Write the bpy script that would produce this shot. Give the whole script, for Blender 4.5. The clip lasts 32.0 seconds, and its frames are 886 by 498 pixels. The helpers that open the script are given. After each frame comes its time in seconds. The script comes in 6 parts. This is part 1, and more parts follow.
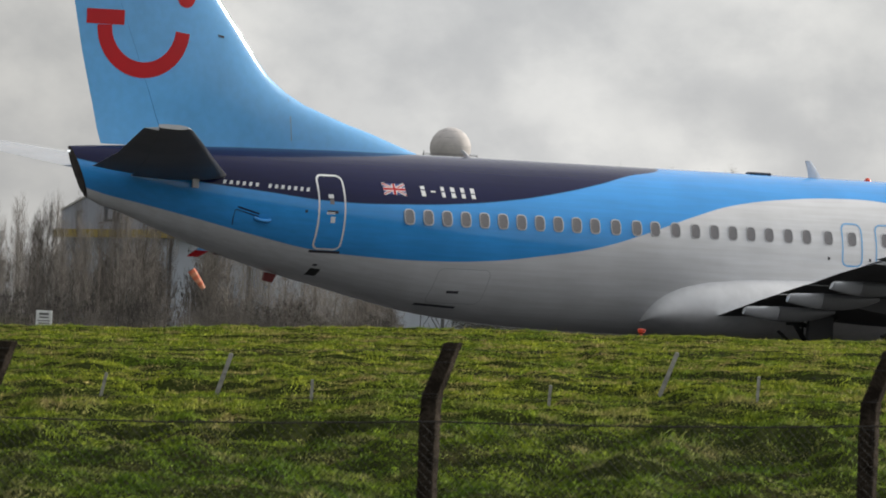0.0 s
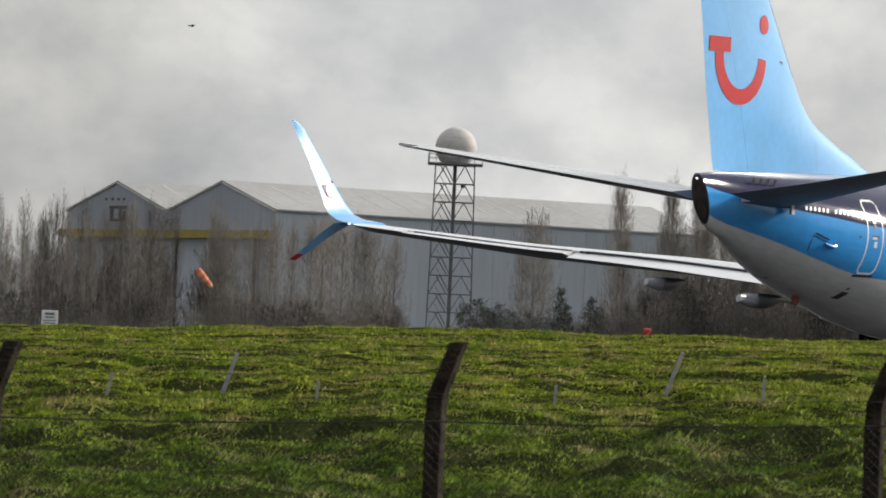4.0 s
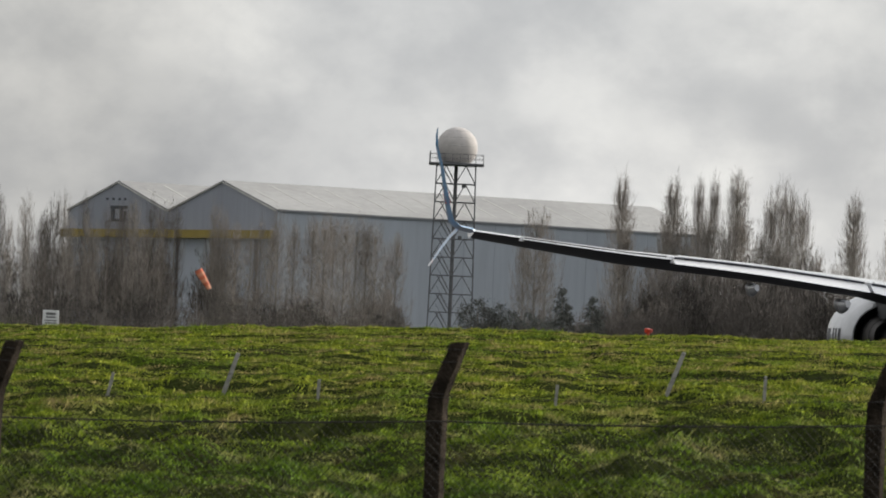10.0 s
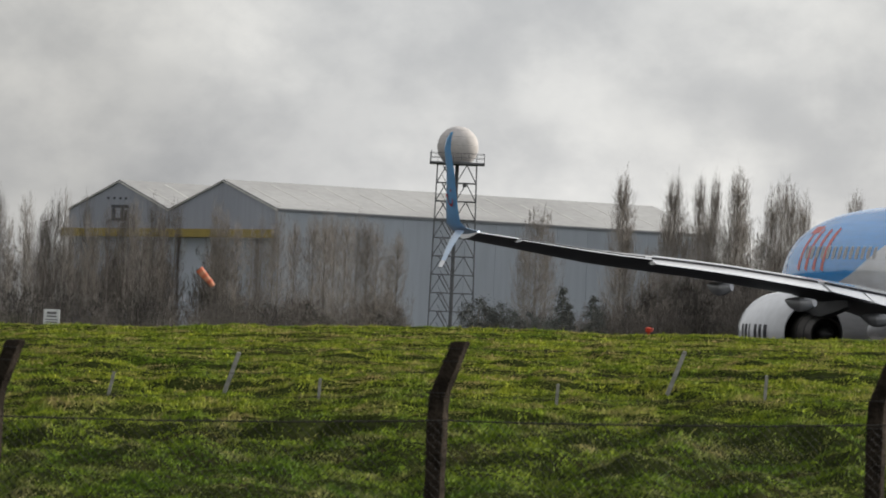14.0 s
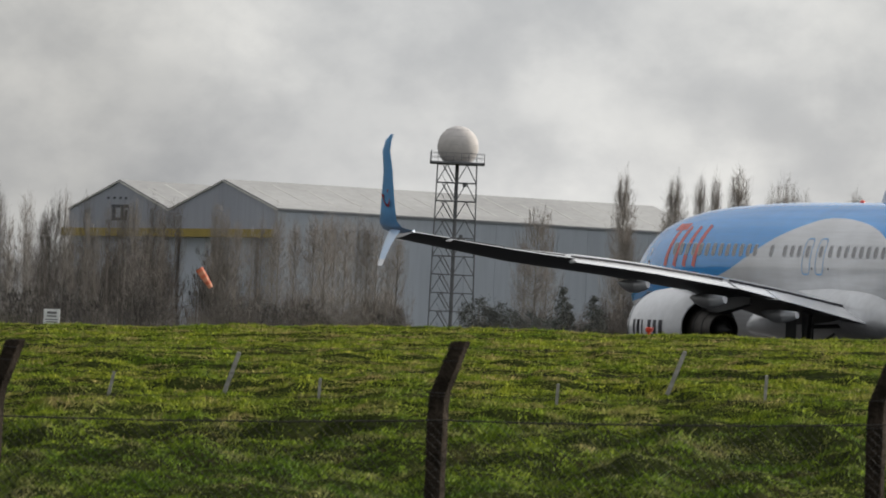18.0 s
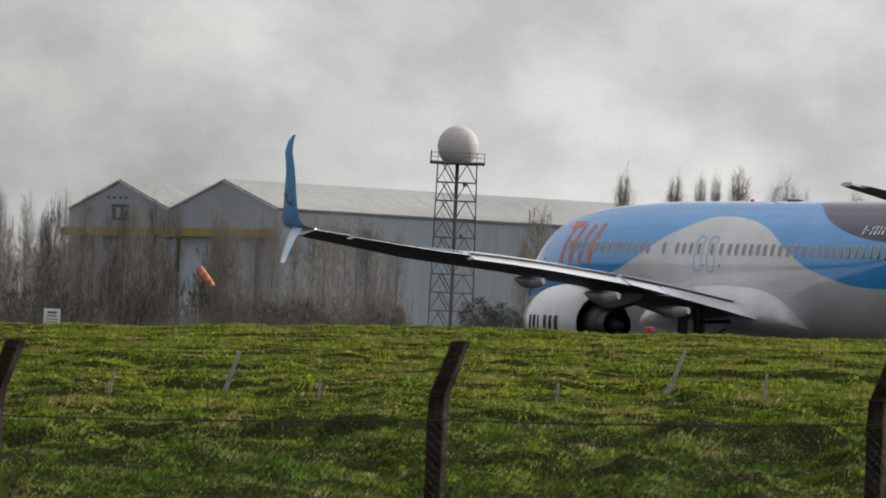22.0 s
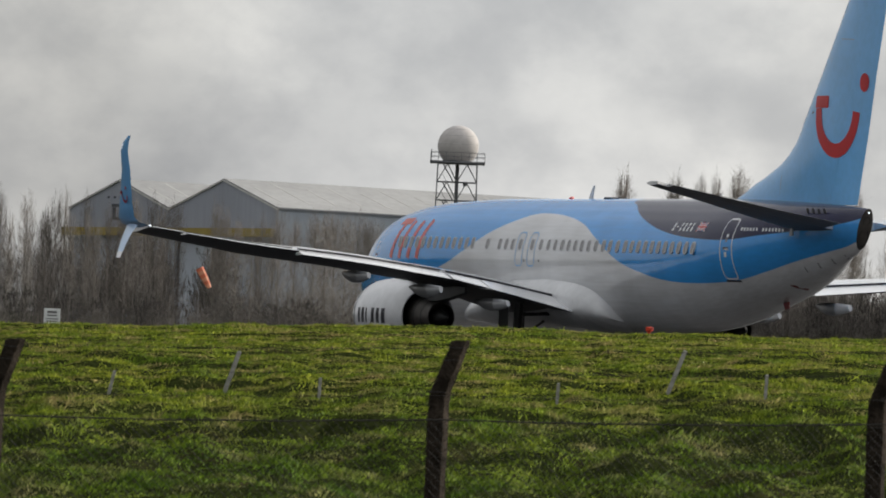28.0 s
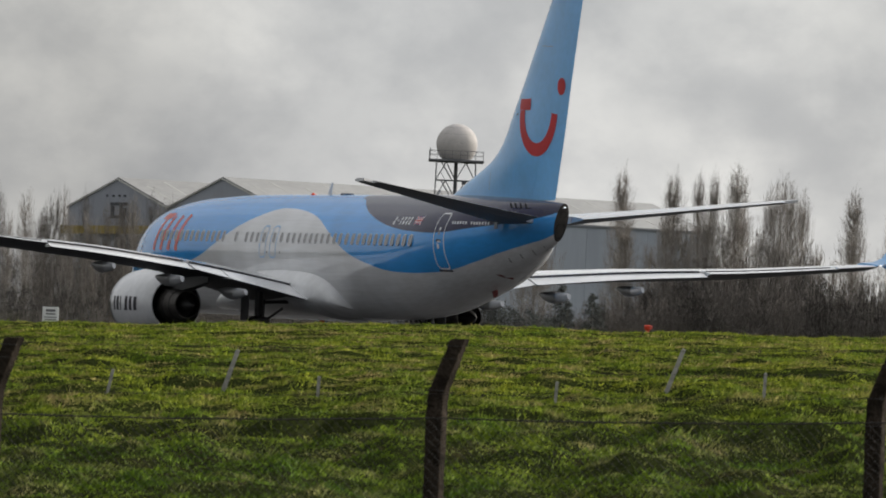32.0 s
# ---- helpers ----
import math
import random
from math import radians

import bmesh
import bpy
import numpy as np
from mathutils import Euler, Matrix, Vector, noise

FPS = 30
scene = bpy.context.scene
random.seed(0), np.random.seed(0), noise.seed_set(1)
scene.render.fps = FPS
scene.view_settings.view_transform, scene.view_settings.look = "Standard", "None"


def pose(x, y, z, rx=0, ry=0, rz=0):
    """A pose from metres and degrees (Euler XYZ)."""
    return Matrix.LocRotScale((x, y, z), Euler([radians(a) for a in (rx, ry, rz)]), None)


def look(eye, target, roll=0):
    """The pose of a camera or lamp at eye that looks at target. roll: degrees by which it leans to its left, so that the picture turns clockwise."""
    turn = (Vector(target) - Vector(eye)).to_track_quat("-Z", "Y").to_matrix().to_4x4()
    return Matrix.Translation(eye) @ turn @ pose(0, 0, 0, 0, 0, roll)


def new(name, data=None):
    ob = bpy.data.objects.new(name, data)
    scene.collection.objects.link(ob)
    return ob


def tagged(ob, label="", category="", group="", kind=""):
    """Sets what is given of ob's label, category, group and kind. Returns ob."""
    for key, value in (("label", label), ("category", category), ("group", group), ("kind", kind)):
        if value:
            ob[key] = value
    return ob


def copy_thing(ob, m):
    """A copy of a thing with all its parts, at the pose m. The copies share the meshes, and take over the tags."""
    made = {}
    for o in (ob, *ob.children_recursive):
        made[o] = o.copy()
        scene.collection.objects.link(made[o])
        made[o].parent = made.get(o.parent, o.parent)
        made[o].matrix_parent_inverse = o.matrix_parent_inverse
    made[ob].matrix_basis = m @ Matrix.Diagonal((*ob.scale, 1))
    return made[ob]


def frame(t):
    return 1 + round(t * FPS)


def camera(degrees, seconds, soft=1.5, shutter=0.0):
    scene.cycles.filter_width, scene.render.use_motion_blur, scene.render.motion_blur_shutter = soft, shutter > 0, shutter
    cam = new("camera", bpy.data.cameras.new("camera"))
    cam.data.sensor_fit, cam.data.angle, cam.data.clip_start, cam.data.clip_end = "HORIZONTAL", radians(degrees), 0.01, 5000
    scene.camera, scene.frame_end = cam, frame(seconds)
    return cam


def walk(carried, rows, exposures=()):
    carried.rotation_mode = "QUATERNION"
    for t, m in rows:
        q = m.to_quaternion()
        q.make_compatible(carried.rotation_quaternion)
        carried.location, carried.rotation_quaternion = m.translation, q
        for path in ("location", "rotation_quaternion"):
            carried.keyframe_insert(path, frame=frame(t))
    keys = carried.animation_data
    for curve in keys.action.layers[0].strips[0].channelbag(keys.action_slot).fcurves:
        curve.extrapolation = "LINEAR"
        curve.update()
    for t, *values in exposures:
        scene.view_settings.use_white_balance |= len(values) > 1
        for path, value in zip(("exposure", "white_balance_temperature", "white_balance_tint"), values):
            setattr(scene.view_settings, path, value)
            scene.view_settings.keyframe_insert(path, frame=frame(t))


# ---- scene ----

# ---------------------------------------------------------------- camera
EYE = (0.0, 0.0, 1.497)
CAM_ROWS = [
    (0, 0.733, 9.974), (0.5, 0.669, 10.041), (1, 0.558, 9.990), (1.5, 0.485, 9.945), (2, 0.392, 9.926),
    (2.5, 0.276, 9.887), (3, 0.196, 9.878), (3.5, 0.113, 9.928), (5.5, 0.131, 9.929), (6, 0.113, 9.928),
    (6.5, 0.099, 9.928), (7, 0.071, 9.922), (7.5, 0.019, 9.914), (8, -0.010, 9.918), (8.5, -0.005, 9.923),
    (9, 0.000, 9.919), (9.5, 0.000, 9.914), (10, 0.000, 9.919), (10.5, 0.001, 9.904), (11, 0.002, 9.885),
    (11.5, 0.001, 9.904), (12, -0.000, 9.923), (12.5, 0.000, 9.919), (13, -0.022, 9.894), (13.5, -0.068, 9.853),
    (14, -0.090, 9.822), (14.5, -0.089, 9.804), (16.5, -0.109, 9.821), (17, -0.096, 9.841), (17.5, -0.095, 9.832),
    (18, -0.099, 9.799), (18.5, -0.101, 9.752), (19, -0.123, 9.728), (19.5, -0.143, 9.732), (20, -0.143, 9.741),
    (20.5, -0.134, 9.751), (21, -0.106, 9.757), (21.5, -0.088, 9.762), (22, -0.106, 9.761), (22.5, -0.129, 9.742),
    (23, -0.133, 9.728), (23.5, -0.147, 9.727), (24, -0.138, 9.728), (24.5, -0.114, 9.729), (25, -0.142, 9.718),
    (25.5, -0.178, 9.689), (27.5, -0.105, 9.729), (28, -0.124, 9.728), (28.5, -0.184, 9.702), (29, -0.204, 9.636),
    (29.5, -0.224, 9.568), (30, -0.227, 9.529), (30.5, -0.193, 9.493), (31, -0.178, 9.480), (31.5, -0.123, 9.520),
    (32, 0.036, 9.565),
]
cam = camera(5.521, 32.0, soft=1.85)
cam.data.dof.use_dof = True
cam.data.dof.focus_distance = 260.0
cam.data.dof.aperture_fstop = 32.0
walk(cam, [(t, look(EYE, (x, 1000.0, z), 2.542)) for t, x, z in CAM_ROWS], [(0.0, 0.0), (13.0, 0.0), (17.0, -0.05), (25.0, -0.07), (29.0, -0.10), (32.0, -0.14)])

# the aircraft's way over the ground: seconds, x, y, heading in degrees
JET_ROWS = [
    (0, 7.448, 218.329, 29.23), (1, 9.600, 219.775, 37.06), (2, 11.587, 221.487, 44.42), (3, 13.189, 223.329, 52.71),
    (4, 14.466, 225.311, 61.36), (5, 15.415, 227.405, 69.76), (6, 16.060, 229.559, 77.34), (7, 16.487, 231.705, 83.51),
    (8, 16.679, 233.774, 88.33), (9, 16.710, 235.806, 92.21), (10, 16.632, 237.863, 95.47), (11, 16.431, 239.923, 98.29),
    (12, 16.156, 241.947, 100.98), (13, 15.780, 243.920, 103.53), (14, 15.304, 245.853, 105.86), (15, 14.741, 247.810, 107.70),
    (16, 14.116, 249.764, 109.13), (17, 13.452, 251.693, 110.18), (18, 12.761, 253.572, 110.81), (19, 12.050, 255.409, 111.07),
    (20, 11.362, 257.160, 111.16), (21, 10.667, 258.870, 111.40), (22, 9.953, 260.586, 111.41), (23, 9.249, 262.314, 111.41),
    (24, 8.523, 264.071, 111.67), (25, 7.747, 265.948, 111.90), (26, 6.921, 267.964, 112.07), (27, 6.051, 270.080, 112.17),
    (28, 4.957, 272.755, 111.95), (29, 3.794, 275.656, 111.85), (30, 2.220, 279.644, 111.86), (31, -0.016, 285.325, 111.77),
    (32, -3.066, 292.873, 111.48),
]

# ---------------------------------------------------------------- world and light
SUN_TO = Vector((0.80, 0.44, 0.36)).normalized()
world = bpy.data.worlds.new("overcast_sky")
scene.world = world
world.use_nodes = True
wn, wl = world.node_tree.nodes, world.node_tree.links
wn.clear()
w_out = wn.new("ShaderNodeOutputWorld")
w_bg = wn.new("ShaderNodeBackground")
w_sky = wn.new("ShaderNodeTexSky")
w_sky.sky_type = "NISHITA"
w_sky.sun_disc = False
w_sky.sun_elevation = math.asin(SUN_TO.z)
w_sky.sun_rotation = math.atan2(SUN_TO.x, SUN_TO.y)
w_co = wn.new("ShaderNodeTexCoord")
w_map = wn.new("ShaderNodeMapping")
w_map.inputs["Scale"].default_value = (1.0, 1.0, 1.35)
w_map.inputs["Location"].default_value = (0.31, 0.0, 0.07)
wl.new(w_co.outputs["Generated"], w_map.inputs["Vector"])


def cloud_layer(size, detail, dark, light, lo, hi):
    tex = wn.new("ShaderNodeTexNoise")
    tex.inputs["Scale"].default_value = size
    tex.inputs["Detail"].default_value = detail
    tex.inputs["Roughness"].default_value = 0.57
    tex.inputs["Distortion"].default_value = 0.05
    wl.new(w_map.outputs["Vector"], tex.inputs["Vector"])
    ramp = wn.new("ShaderNodeValToRGB")
    ramp.color_ramp.interpolation = "EASE"
    ramp.color_ramp.elements[0].position, ramp.color_ramp.elements[0].color = lo, dark
    ramp.color_ramp.elements[1].position, ramp.color_ramp.elements[1].color = hi, light
    wl.new(tex.outputs["Fac"], ramp.inputs["Fac"])
    return ramp


big = cloud_layer(22.0, 3.0, (0.58, 0.587, 0.60, 1), (0.86, 0.855, 0.84, 1), 0.34, 0.66)
fine = cloud_layer(62.0, 6.0, (0.84, 0.852, 0.872, 1), (1.11, 1.11, 1.10, 1), 0.30, 0.70)
w_mul = wn.new("ShaderNodeMixRGB")
w_mul.blend_type = "MULTIPLY"
w_mul.inputs["Fac"].default_value = 1.0
wl.new(big.outputs["Color"], w_mul.inputs[1])
wl.new(fine.outputs["Color"], w_mul.inputs[2])
w_dim = wn.new("ShaderNodeMixRGB")
w_dim.blend_type = "MULTIPLY"
w_dim.inputs["Fac"].default_value = 1.0
w_dim.inputs[2].default_value = (0.07, 0.07, 0.07, 1)
wl.new(w_sky.outputs["Color"], w_dim.inputs[1])
w_mix = wn.new("ShaderNodeMixRGB")
w_mix.inputs["Fac"].default_value = 0.88
wl.new(w_dim.outputs["Color"], w_mix.inputs[1])
wl.new(w_mul.outputs["Color"], w_mix.inputs[2])
wl.new(w_mix.outputs["Color"], w_bg.inputs["Color"])
# the cloud is thinnest and brightest on the sun's side
w_dot = wn.new("ShaderNodeVectorMath")
w_dot.operation = "DOT_PRODUCT"
w_dot.inputs[1].default_value = (0.885, 0.465, 0.0)
wl.new(w_co.outputs["Generated"], w_dot.inputs[0])
w_side = wn.new("ShaderNodeMapRange")
w_side.inputs["From Min"].default_value, w_side.inputs["From Max"].default_value = -0.9, 1.0
w_side.inputs["To Min"].default_value, w_side.inputs["To Max"].default_value = 0.70, 1.17
wl.new(w_dot.outputs["Value"], w_side.inputs["Value"])
# and an overcast sky is brightest overhead
w_sep = wn.new("ShaderNodeSeparateXYZ")
wl.new(w_co.outputs["Generated"], w_sep.inputs["Vector"])
w_up = wn.new("ShaderNodeMath")
w_up.operation = "MULTIPLY_ADD"
w_up.inputs[1].default_value, w_up.inputs[2].default_value = 0.60, 0.98
wl.new(w_sep.outputs["Z"], w_up.inputs[0])
w_all = wn.new("ShaderNodeMath")
w_all.operation = "MULTIPLY"
wl.new(w_up.outputs["Value"], w_all.inputs[0])
wl.new(w_side.outputs["Result"], w_all.inputs[1])
# darker cloud bank to the left; edge fall-off painted as sky brightness across the view
w_bank_vignette = wn.new("ShaderNodeValToRGB")
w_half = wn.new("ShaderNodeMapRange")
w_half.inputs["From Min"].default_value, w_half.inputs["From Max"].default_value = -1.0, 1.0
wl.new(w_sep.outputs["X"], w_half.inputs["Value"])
wl.new(w_half.outputs["Result"], w_bank_vignette.inputs["Fac"])
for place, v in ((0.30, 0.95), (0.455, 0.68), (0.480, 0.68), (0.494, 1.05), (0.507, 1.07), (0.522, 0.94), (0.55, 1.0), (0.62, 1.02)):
    e = w_bank_vignette.color_ramp.elements.new(place)
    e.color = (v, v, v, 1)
w_bank_vignette.color_ramp.elements[0].color = w_bank_vignette.color_ramp.elements[-1].color = (1, 1, 1, 1)
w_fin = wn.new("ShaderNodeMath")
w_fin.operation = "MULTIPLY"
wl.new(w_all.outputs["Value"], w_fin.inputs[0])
wl.new(w_bank_vignette.outputs["Color"], w_fin.inputs[1])
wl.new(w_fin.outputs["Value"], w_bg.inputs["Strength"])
wl.new(w_bg.outputs["Background"], w_out.inputs["Surface"])

sun = new("sun", bpy.data.lights.new("sun", "SUN"))
sun.data.energy = 4.2
sun.data.angle = radians(6.0)
sun.data.color = (1.0, 0.93, 0.82)
sun.matrix_world = look((0, 0, 60), tuple(Vector((0, 0, 60)) - SUN_TO))


# ---------------------------------------------------------------- materials
def nodes_of(name):
    m = bpy.data.materials.new(name)
    m.use_nodes = True
    nt = m.node_tree
    return m, nt.nodes, nt.links, nt.nodes["Principled BSDF"]


def noise_ramp(n, l, vec, size, a, b, lo=0.35, hi=0.65, detail=4.0):
    tex = n.new("ShaderNodeTexNoise")
    tex.inputs["Scale"].default_value = size
    tex.inputs["Detail"].default_value = detail
    l.new(vec, tex.inputs["Vector"])
    ramp = n.new("ShaderNodeValToRGB")
    ramp.color_ramp.elements[0].position, ramp.color_ramp.elements[0].color = lo, (*a, 1)
    ramp.color_ramp.elements[1].position, ramp.color_ramp.elements[1].color = hi, (*b, 1)
    l.new(tex.outputs["Fac"], ramp.inputs["Fac"])
    return ramp.outputs["Color"], tex.outputs["Fac"]


def mixed(n, l, a, b, fac, blend="MIX"):
    mx = n.new("ShaderNodeMixRGB")
    mx.blend_type = blend
    for sock, v in ((mx.inputs["Fac"], fac), (mx.inputs[1], a), (mx.inputs[2], b)):
        if isinstance(v, (int, float)):
            sock.default_value = v
        elif isinstance(v, tuple):
            sock.default_value = (*v, 1)
        else:
            l.new(v, sock)
    return mx.outputs["Color"]


def surface(name, colour, rough=0.6, metal=0.0, vary=0.15, size=2.0, grain=40.0, bump=0.0, coat=0.0, stretch=(1, 1, 1), island=0.0, thing=0.0):
    """A plain material with stains and grain at two sizes; island and thing vary it piece by piece."""
    m, n, l, p = nodes_of(name)
    co = n.new("ShaderNodeTexCoord")
    mp = n.new("ShaderNodeMapping")
    mp.inputs["Scale"].default_value = stretch
    l.new(co.outputs["Object"], mp.inputs["Vector"])
    v = mp.outputs["Vector"]
    dark = tuple(c * (1 - vary) for c in colour)
    light = tuple(min(1.0, c * (1 + vary * 0.6)) for c in colour)
    c1, f1 = noise_ramp(n, l, v, size, dark, light)
    c2, f2 = noise_ramp(n, l, v, grain, (1 - vary * 0.5,) * 3, (1 + vary * 0.3,) * 3, detail=2.0)
    col = mixed(n, l, c1, c2, 1.0, "MULTIPLY")
    for amount, kind, out in ((island, "ShaderNodeNewGeometry", "Random Per Island"), (thing, "ShaderNodeObjectInfo", "Random")):
        if amount:
            src = n.new(kind)
            rp = n.new("ShaderNodeValToRGB")
            rp.color_ramp.elements[0].color = (*(1 - amount,) * 3, 1)
            rp.color_ramp.elements[1].color = (*(1 + amount,) * 3, 1)
            l.new(src.outputs[out], rp.inputs["Fac"])
            col = mixed(n, l, col, rp.outputs["Color"], 1.0, "MULTIPLY")
    l.new(col, p.inputs["Base Color"])
    p.inputs["Roughness"].default_value = rough
    p.inputs["Metallic"].default_value = metal
    if coat:
        p.inputs["Coat Weight"].default_value = coat
        p.inputs["Coat Roughness"].default_value = 0.08
    if bump:
        b = n.new("ShaderNodeBump")
        b.inputs["Strength"].default_value = bump
        b.inputs["Distance"].default_value = 0.02
        l.new(f2, b.inputs["Height"])
        l.new(b.outputs["Normal"], p.inputs["Normal"])
    return m


BLUE = (0.042, 0.32, 0.78)
FIN_BLUE = (0.125, 0.43, 0.82)
NAVY = (0.007, 0.009, 0.050)
WHITE = (0.65, 0.66, 0.68)


def livery():
    """Three paints that meet along two swept lines down the body."""
    m, n, l, p = nodes_of("fuselage_paint")
    co = n.new("ShaderNodeTexCoord")
    sep = n.new("ShaderNodeSeparateXYZ")
    l.new(co.outputs["Object"], sep.inputs["Vector"])

    def line(points):
        mr = n.new("ShaderNodeMapRange")
        mr.inputs["From Min"].default_value, mr.inputs["From Max"].default_value = -20.0, 20.0
        l.new(sep.outputs["X"], mr.inputs["Value"])
        fc = n.new("ShaderNodeFloatCurve")
        cv = fc.mapping.curves[0]
        pts = [((x + 20) / 40, z / 8) for x, z in points]
        cv.points[0].location, cv.points[1].location = pts[0], pts[-1]
        for q in pts[1:-1]:
            cv.points.new(*q)
        fc.mapping.update()
        l.new(mr.outputs["Result"], fc.inputs["Value"])
        sub = n.new("ShaderNodeMath")
        sub.operation = "MULTIPLY_ADD"
        l.new(fc.outputs["Value"], sub.inputs[0])
        sub.inputs[1].default_value = -8.0
        l.new(sep.outputs["Z"], sub.inputs[2])
        st = n.new("ShaderNodeMapRange")
        st.inputs["From Min"].default_value, st.inputs["From Max"].default_value = -0.012, 0.012
        l.new(sub.outputs["Value"], st.inputs["Value"])
        return st.outputs["Result"]

    above_white = line([(-20, 5.2), (-17.6, 4.24), (-16.6, 4.02), (-15.24, 3.71), (-13.9, 3.40), (-12.4, 3.12), (-11.2, 3.03), (-9.8, 3.0), (-8.2, 3.06), (-6.8, 3.23), (-5.3, 3.49), (-4.0, 3.87), (-2.6, 4.34), (-1.4, 4.66), (0.2, 4.87), (1.7, 4.95), (2.7, 4.93), (3.5, 4.80), (5.05, 4.44), (6.1, 4.11), (7.3, 3.71), (8.24, 3.43), (9.0, 3.26), (10.2, 3.05), (13, 2.8), (20, 2.4)])
    above_navy = line([(-20, 5.4), (-17.7, 4.89), (-16.5, 4.72), (-15.1, 4.54), (-14.0, 4.43), (-12.1, 4.26), (-10.3, 4.28), (-9.1, 4.34), (-7.6, 4.49), (-6.1, 4.74), (-4.9, 5.0), (-3.9, 5.24), (-3.0, 5.38), (-2.2, 5.8), (-1, 6.6), (20, 7.5)])
    dirt, _ = noise_ramp(n, l, co.outputs["Object"], 0.9, (0.93, 0.93, 0.93), (1.03, 1.03, 1.03))
    mp = n.new("ShaderNodeMapping")
    mp.inputs["Scale"].default_value = (0.35, 6.0, 6.0)
    l.new(co.outputs["Object"], mp.inputs["Vector"])
    streak, f = noise_ramp(n, l, mp.outputs["Vector"], 1.6, (0.92, 0.915, 0.905), (1.02, 1.02, 1.02))
    c = mixed(n, l, WHITE, BLUE, above_white)
    c = mixed(n, l, c, NAVY, above_navy)
    c = mixed(n, l, c, dirt, 1.0, "MULTIPLY")
    c = mixed(n, l, c, streak, 1.0, "MULTIPLY")
    l.new(c, p.inputs["Base Color"])
    p.inputs["Roughness"].default_value = 0.13
    sheen = n.new("ShaderNodeMapRange")
    sheen.inputs["To Min"].default_value, sheen.inputs["To Max"].default_value = 0.52, 0.24
    l.new(above_navy, sheen.inputs["Value"])
    l.new(sheen.outputs["Result"], p.inputs["Specular IOR Level"])
    # slightly wavy sheet metal
    wave = n.new("ShaderNodeTexNoise")
    wave.inputs["Scale"].default_value = 1.7
    wave.inputs["Detail"].default_value = 1.0
    l.new(co.outputs["Object"], wave.inputs["Vector"])
    bump = n.new("ShaderNodeBump")
    bump.inputs["Strength"].default_value = 0.25
    bump.inputs["Distance"].default_value = 0.02
    l.new(wave.outputs["Fac"], bump.inputs["Height"])
    l.new(bump.outputs["Normal"], p.inputs["Normal"])
    return m


M = {}
M["body"] = livery()
M["blue"] = surface("blue_paint", BLUE, 0.3, vary=0.06, size=0.8, grain=6, coat=0.2)
M["fin_blue"] = surface("fin_blue_paint", FIN_BLUE, 0.16, vary=0.09, size=0.5, grain=5, coat=0.7)
M["fin_blue"].node_tree.nodes["Principled BSDF"].inputs["Coat Roughness"].default_value = 0.42
M["pale_blue"] = surface("pale_blue_paint", (0.42, 0.55, 0.72), 0.2, vary=0.08, size=0.8, grain=5)
M["white"] = surface("white_paint", WHITE, 0.16, vary=0.09, size=0.7, grain=5, coat=0.2)
M["navy"] = surface("navy_paint", NAVY, 0.3, vary=0.1, coat=0.5)
M["wing_grey"] = surface("wing_grey_paint", (0.70, 0.71, 0.73), 0.2, vary=0.10, size=0.6, grain=9, stretch=(1, 0.5, 1), coat=1.0)
# underside grey taken near black: the shade is in the colour
M["shaded_grey"] = surface("grey_underside_paint", (0.045, 0.046, 0.048), 0.55, vary=0.18, size=0.7)
M["fairing_grey"] = surface("fairing_grey_paint", (0.36, 0.37, 0.39), 0.25, vary=0.1, size=0.9, coat=0.4)
M["fairing_dark"] = surface("fairing_body_paint", (0.17, 0.173, 0.18), 0.35, vary=0.12, size=0.9)
M["soot"] = surface("sooty_tail_skin", (0.05, 0.043, 0.038), 0.7, vary=0.35, size=3)
M["slot_grey"] = surface("slot_shade", (0.22, 0.22, 0.23), 0.6, vary=0.1)
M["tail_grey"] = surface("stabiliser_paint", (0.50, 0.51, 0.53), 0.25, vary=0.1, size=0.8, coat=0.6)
# darker copy of the stabiliser paint, its shade put into the colour
M["tail_under_shaded"] = surface("stabiliser_underside", (0.12, 0.122, 0.13), 0.5, vary=0.18, size=0.7)
M["alu"] = surface("polished_aluminium", (0.78, 0.79, 0.80), 0.22, 1.0, vary=0.06)
M["titanium"] = surface("heat_stained_metal", (0.10, 0.092, 0.085), 0.5, 0.9, vary=0.25, size=3)
M["black"] = surface("black_rubber", (0.012, 0.012, 0.013), 0.75, vary=0.2)
M["dark"] = surface("sooty_metal", (0.02, 0.02, 0.02), 0.6, vary=0.3)
M["strut"] = surface("gear_grey_paint", (0.28, 0.28, 0.29), 0.45, vary=0.15)
M["gear_dark"] = surface("oily_gear_paint", (0.10, 0.10, 0.105), 0.5, vary=0.25)
M["red"] = surface("red_paint", (0.50, 0.008, 0.014), 0.4, vary=0.06)
M["letter_red"] = surface("letter_red_paint", (0.60, 0.12, 0.10), 0.4, vary=0.1)
M["dark_red"] = surface("dull_red_paint", (0.16, 0.012, 0.012), 0.5, vary=0.2)
M["line_white"] = surface("white_marking", (0.74, 0.75, 0.76), 0.4, vary=0.05)
M["line_blue"] = surface("blue_marking", (0.16, 0.38, 0.66), 0.4, vary=0.05)
M["line_dark"] = surface("dark_marking", (0.03, 0.03, 0.04), 0.5, vary=0.1)
M["flag_blue"] = surface("flag_blue", (0.02, 0.04, 0.22), 0.4, vary=0.05)
M["pane"] = surface("cabin_pane", (0.175, 0.17, 0.178), 0.22, vary=0.2, size=3, coat=0.35)
M["cockpit"] = surface("cockpit_glass", (0.015, 0.018, 0.02), 0.06, vary=0.2, coat=1.0)
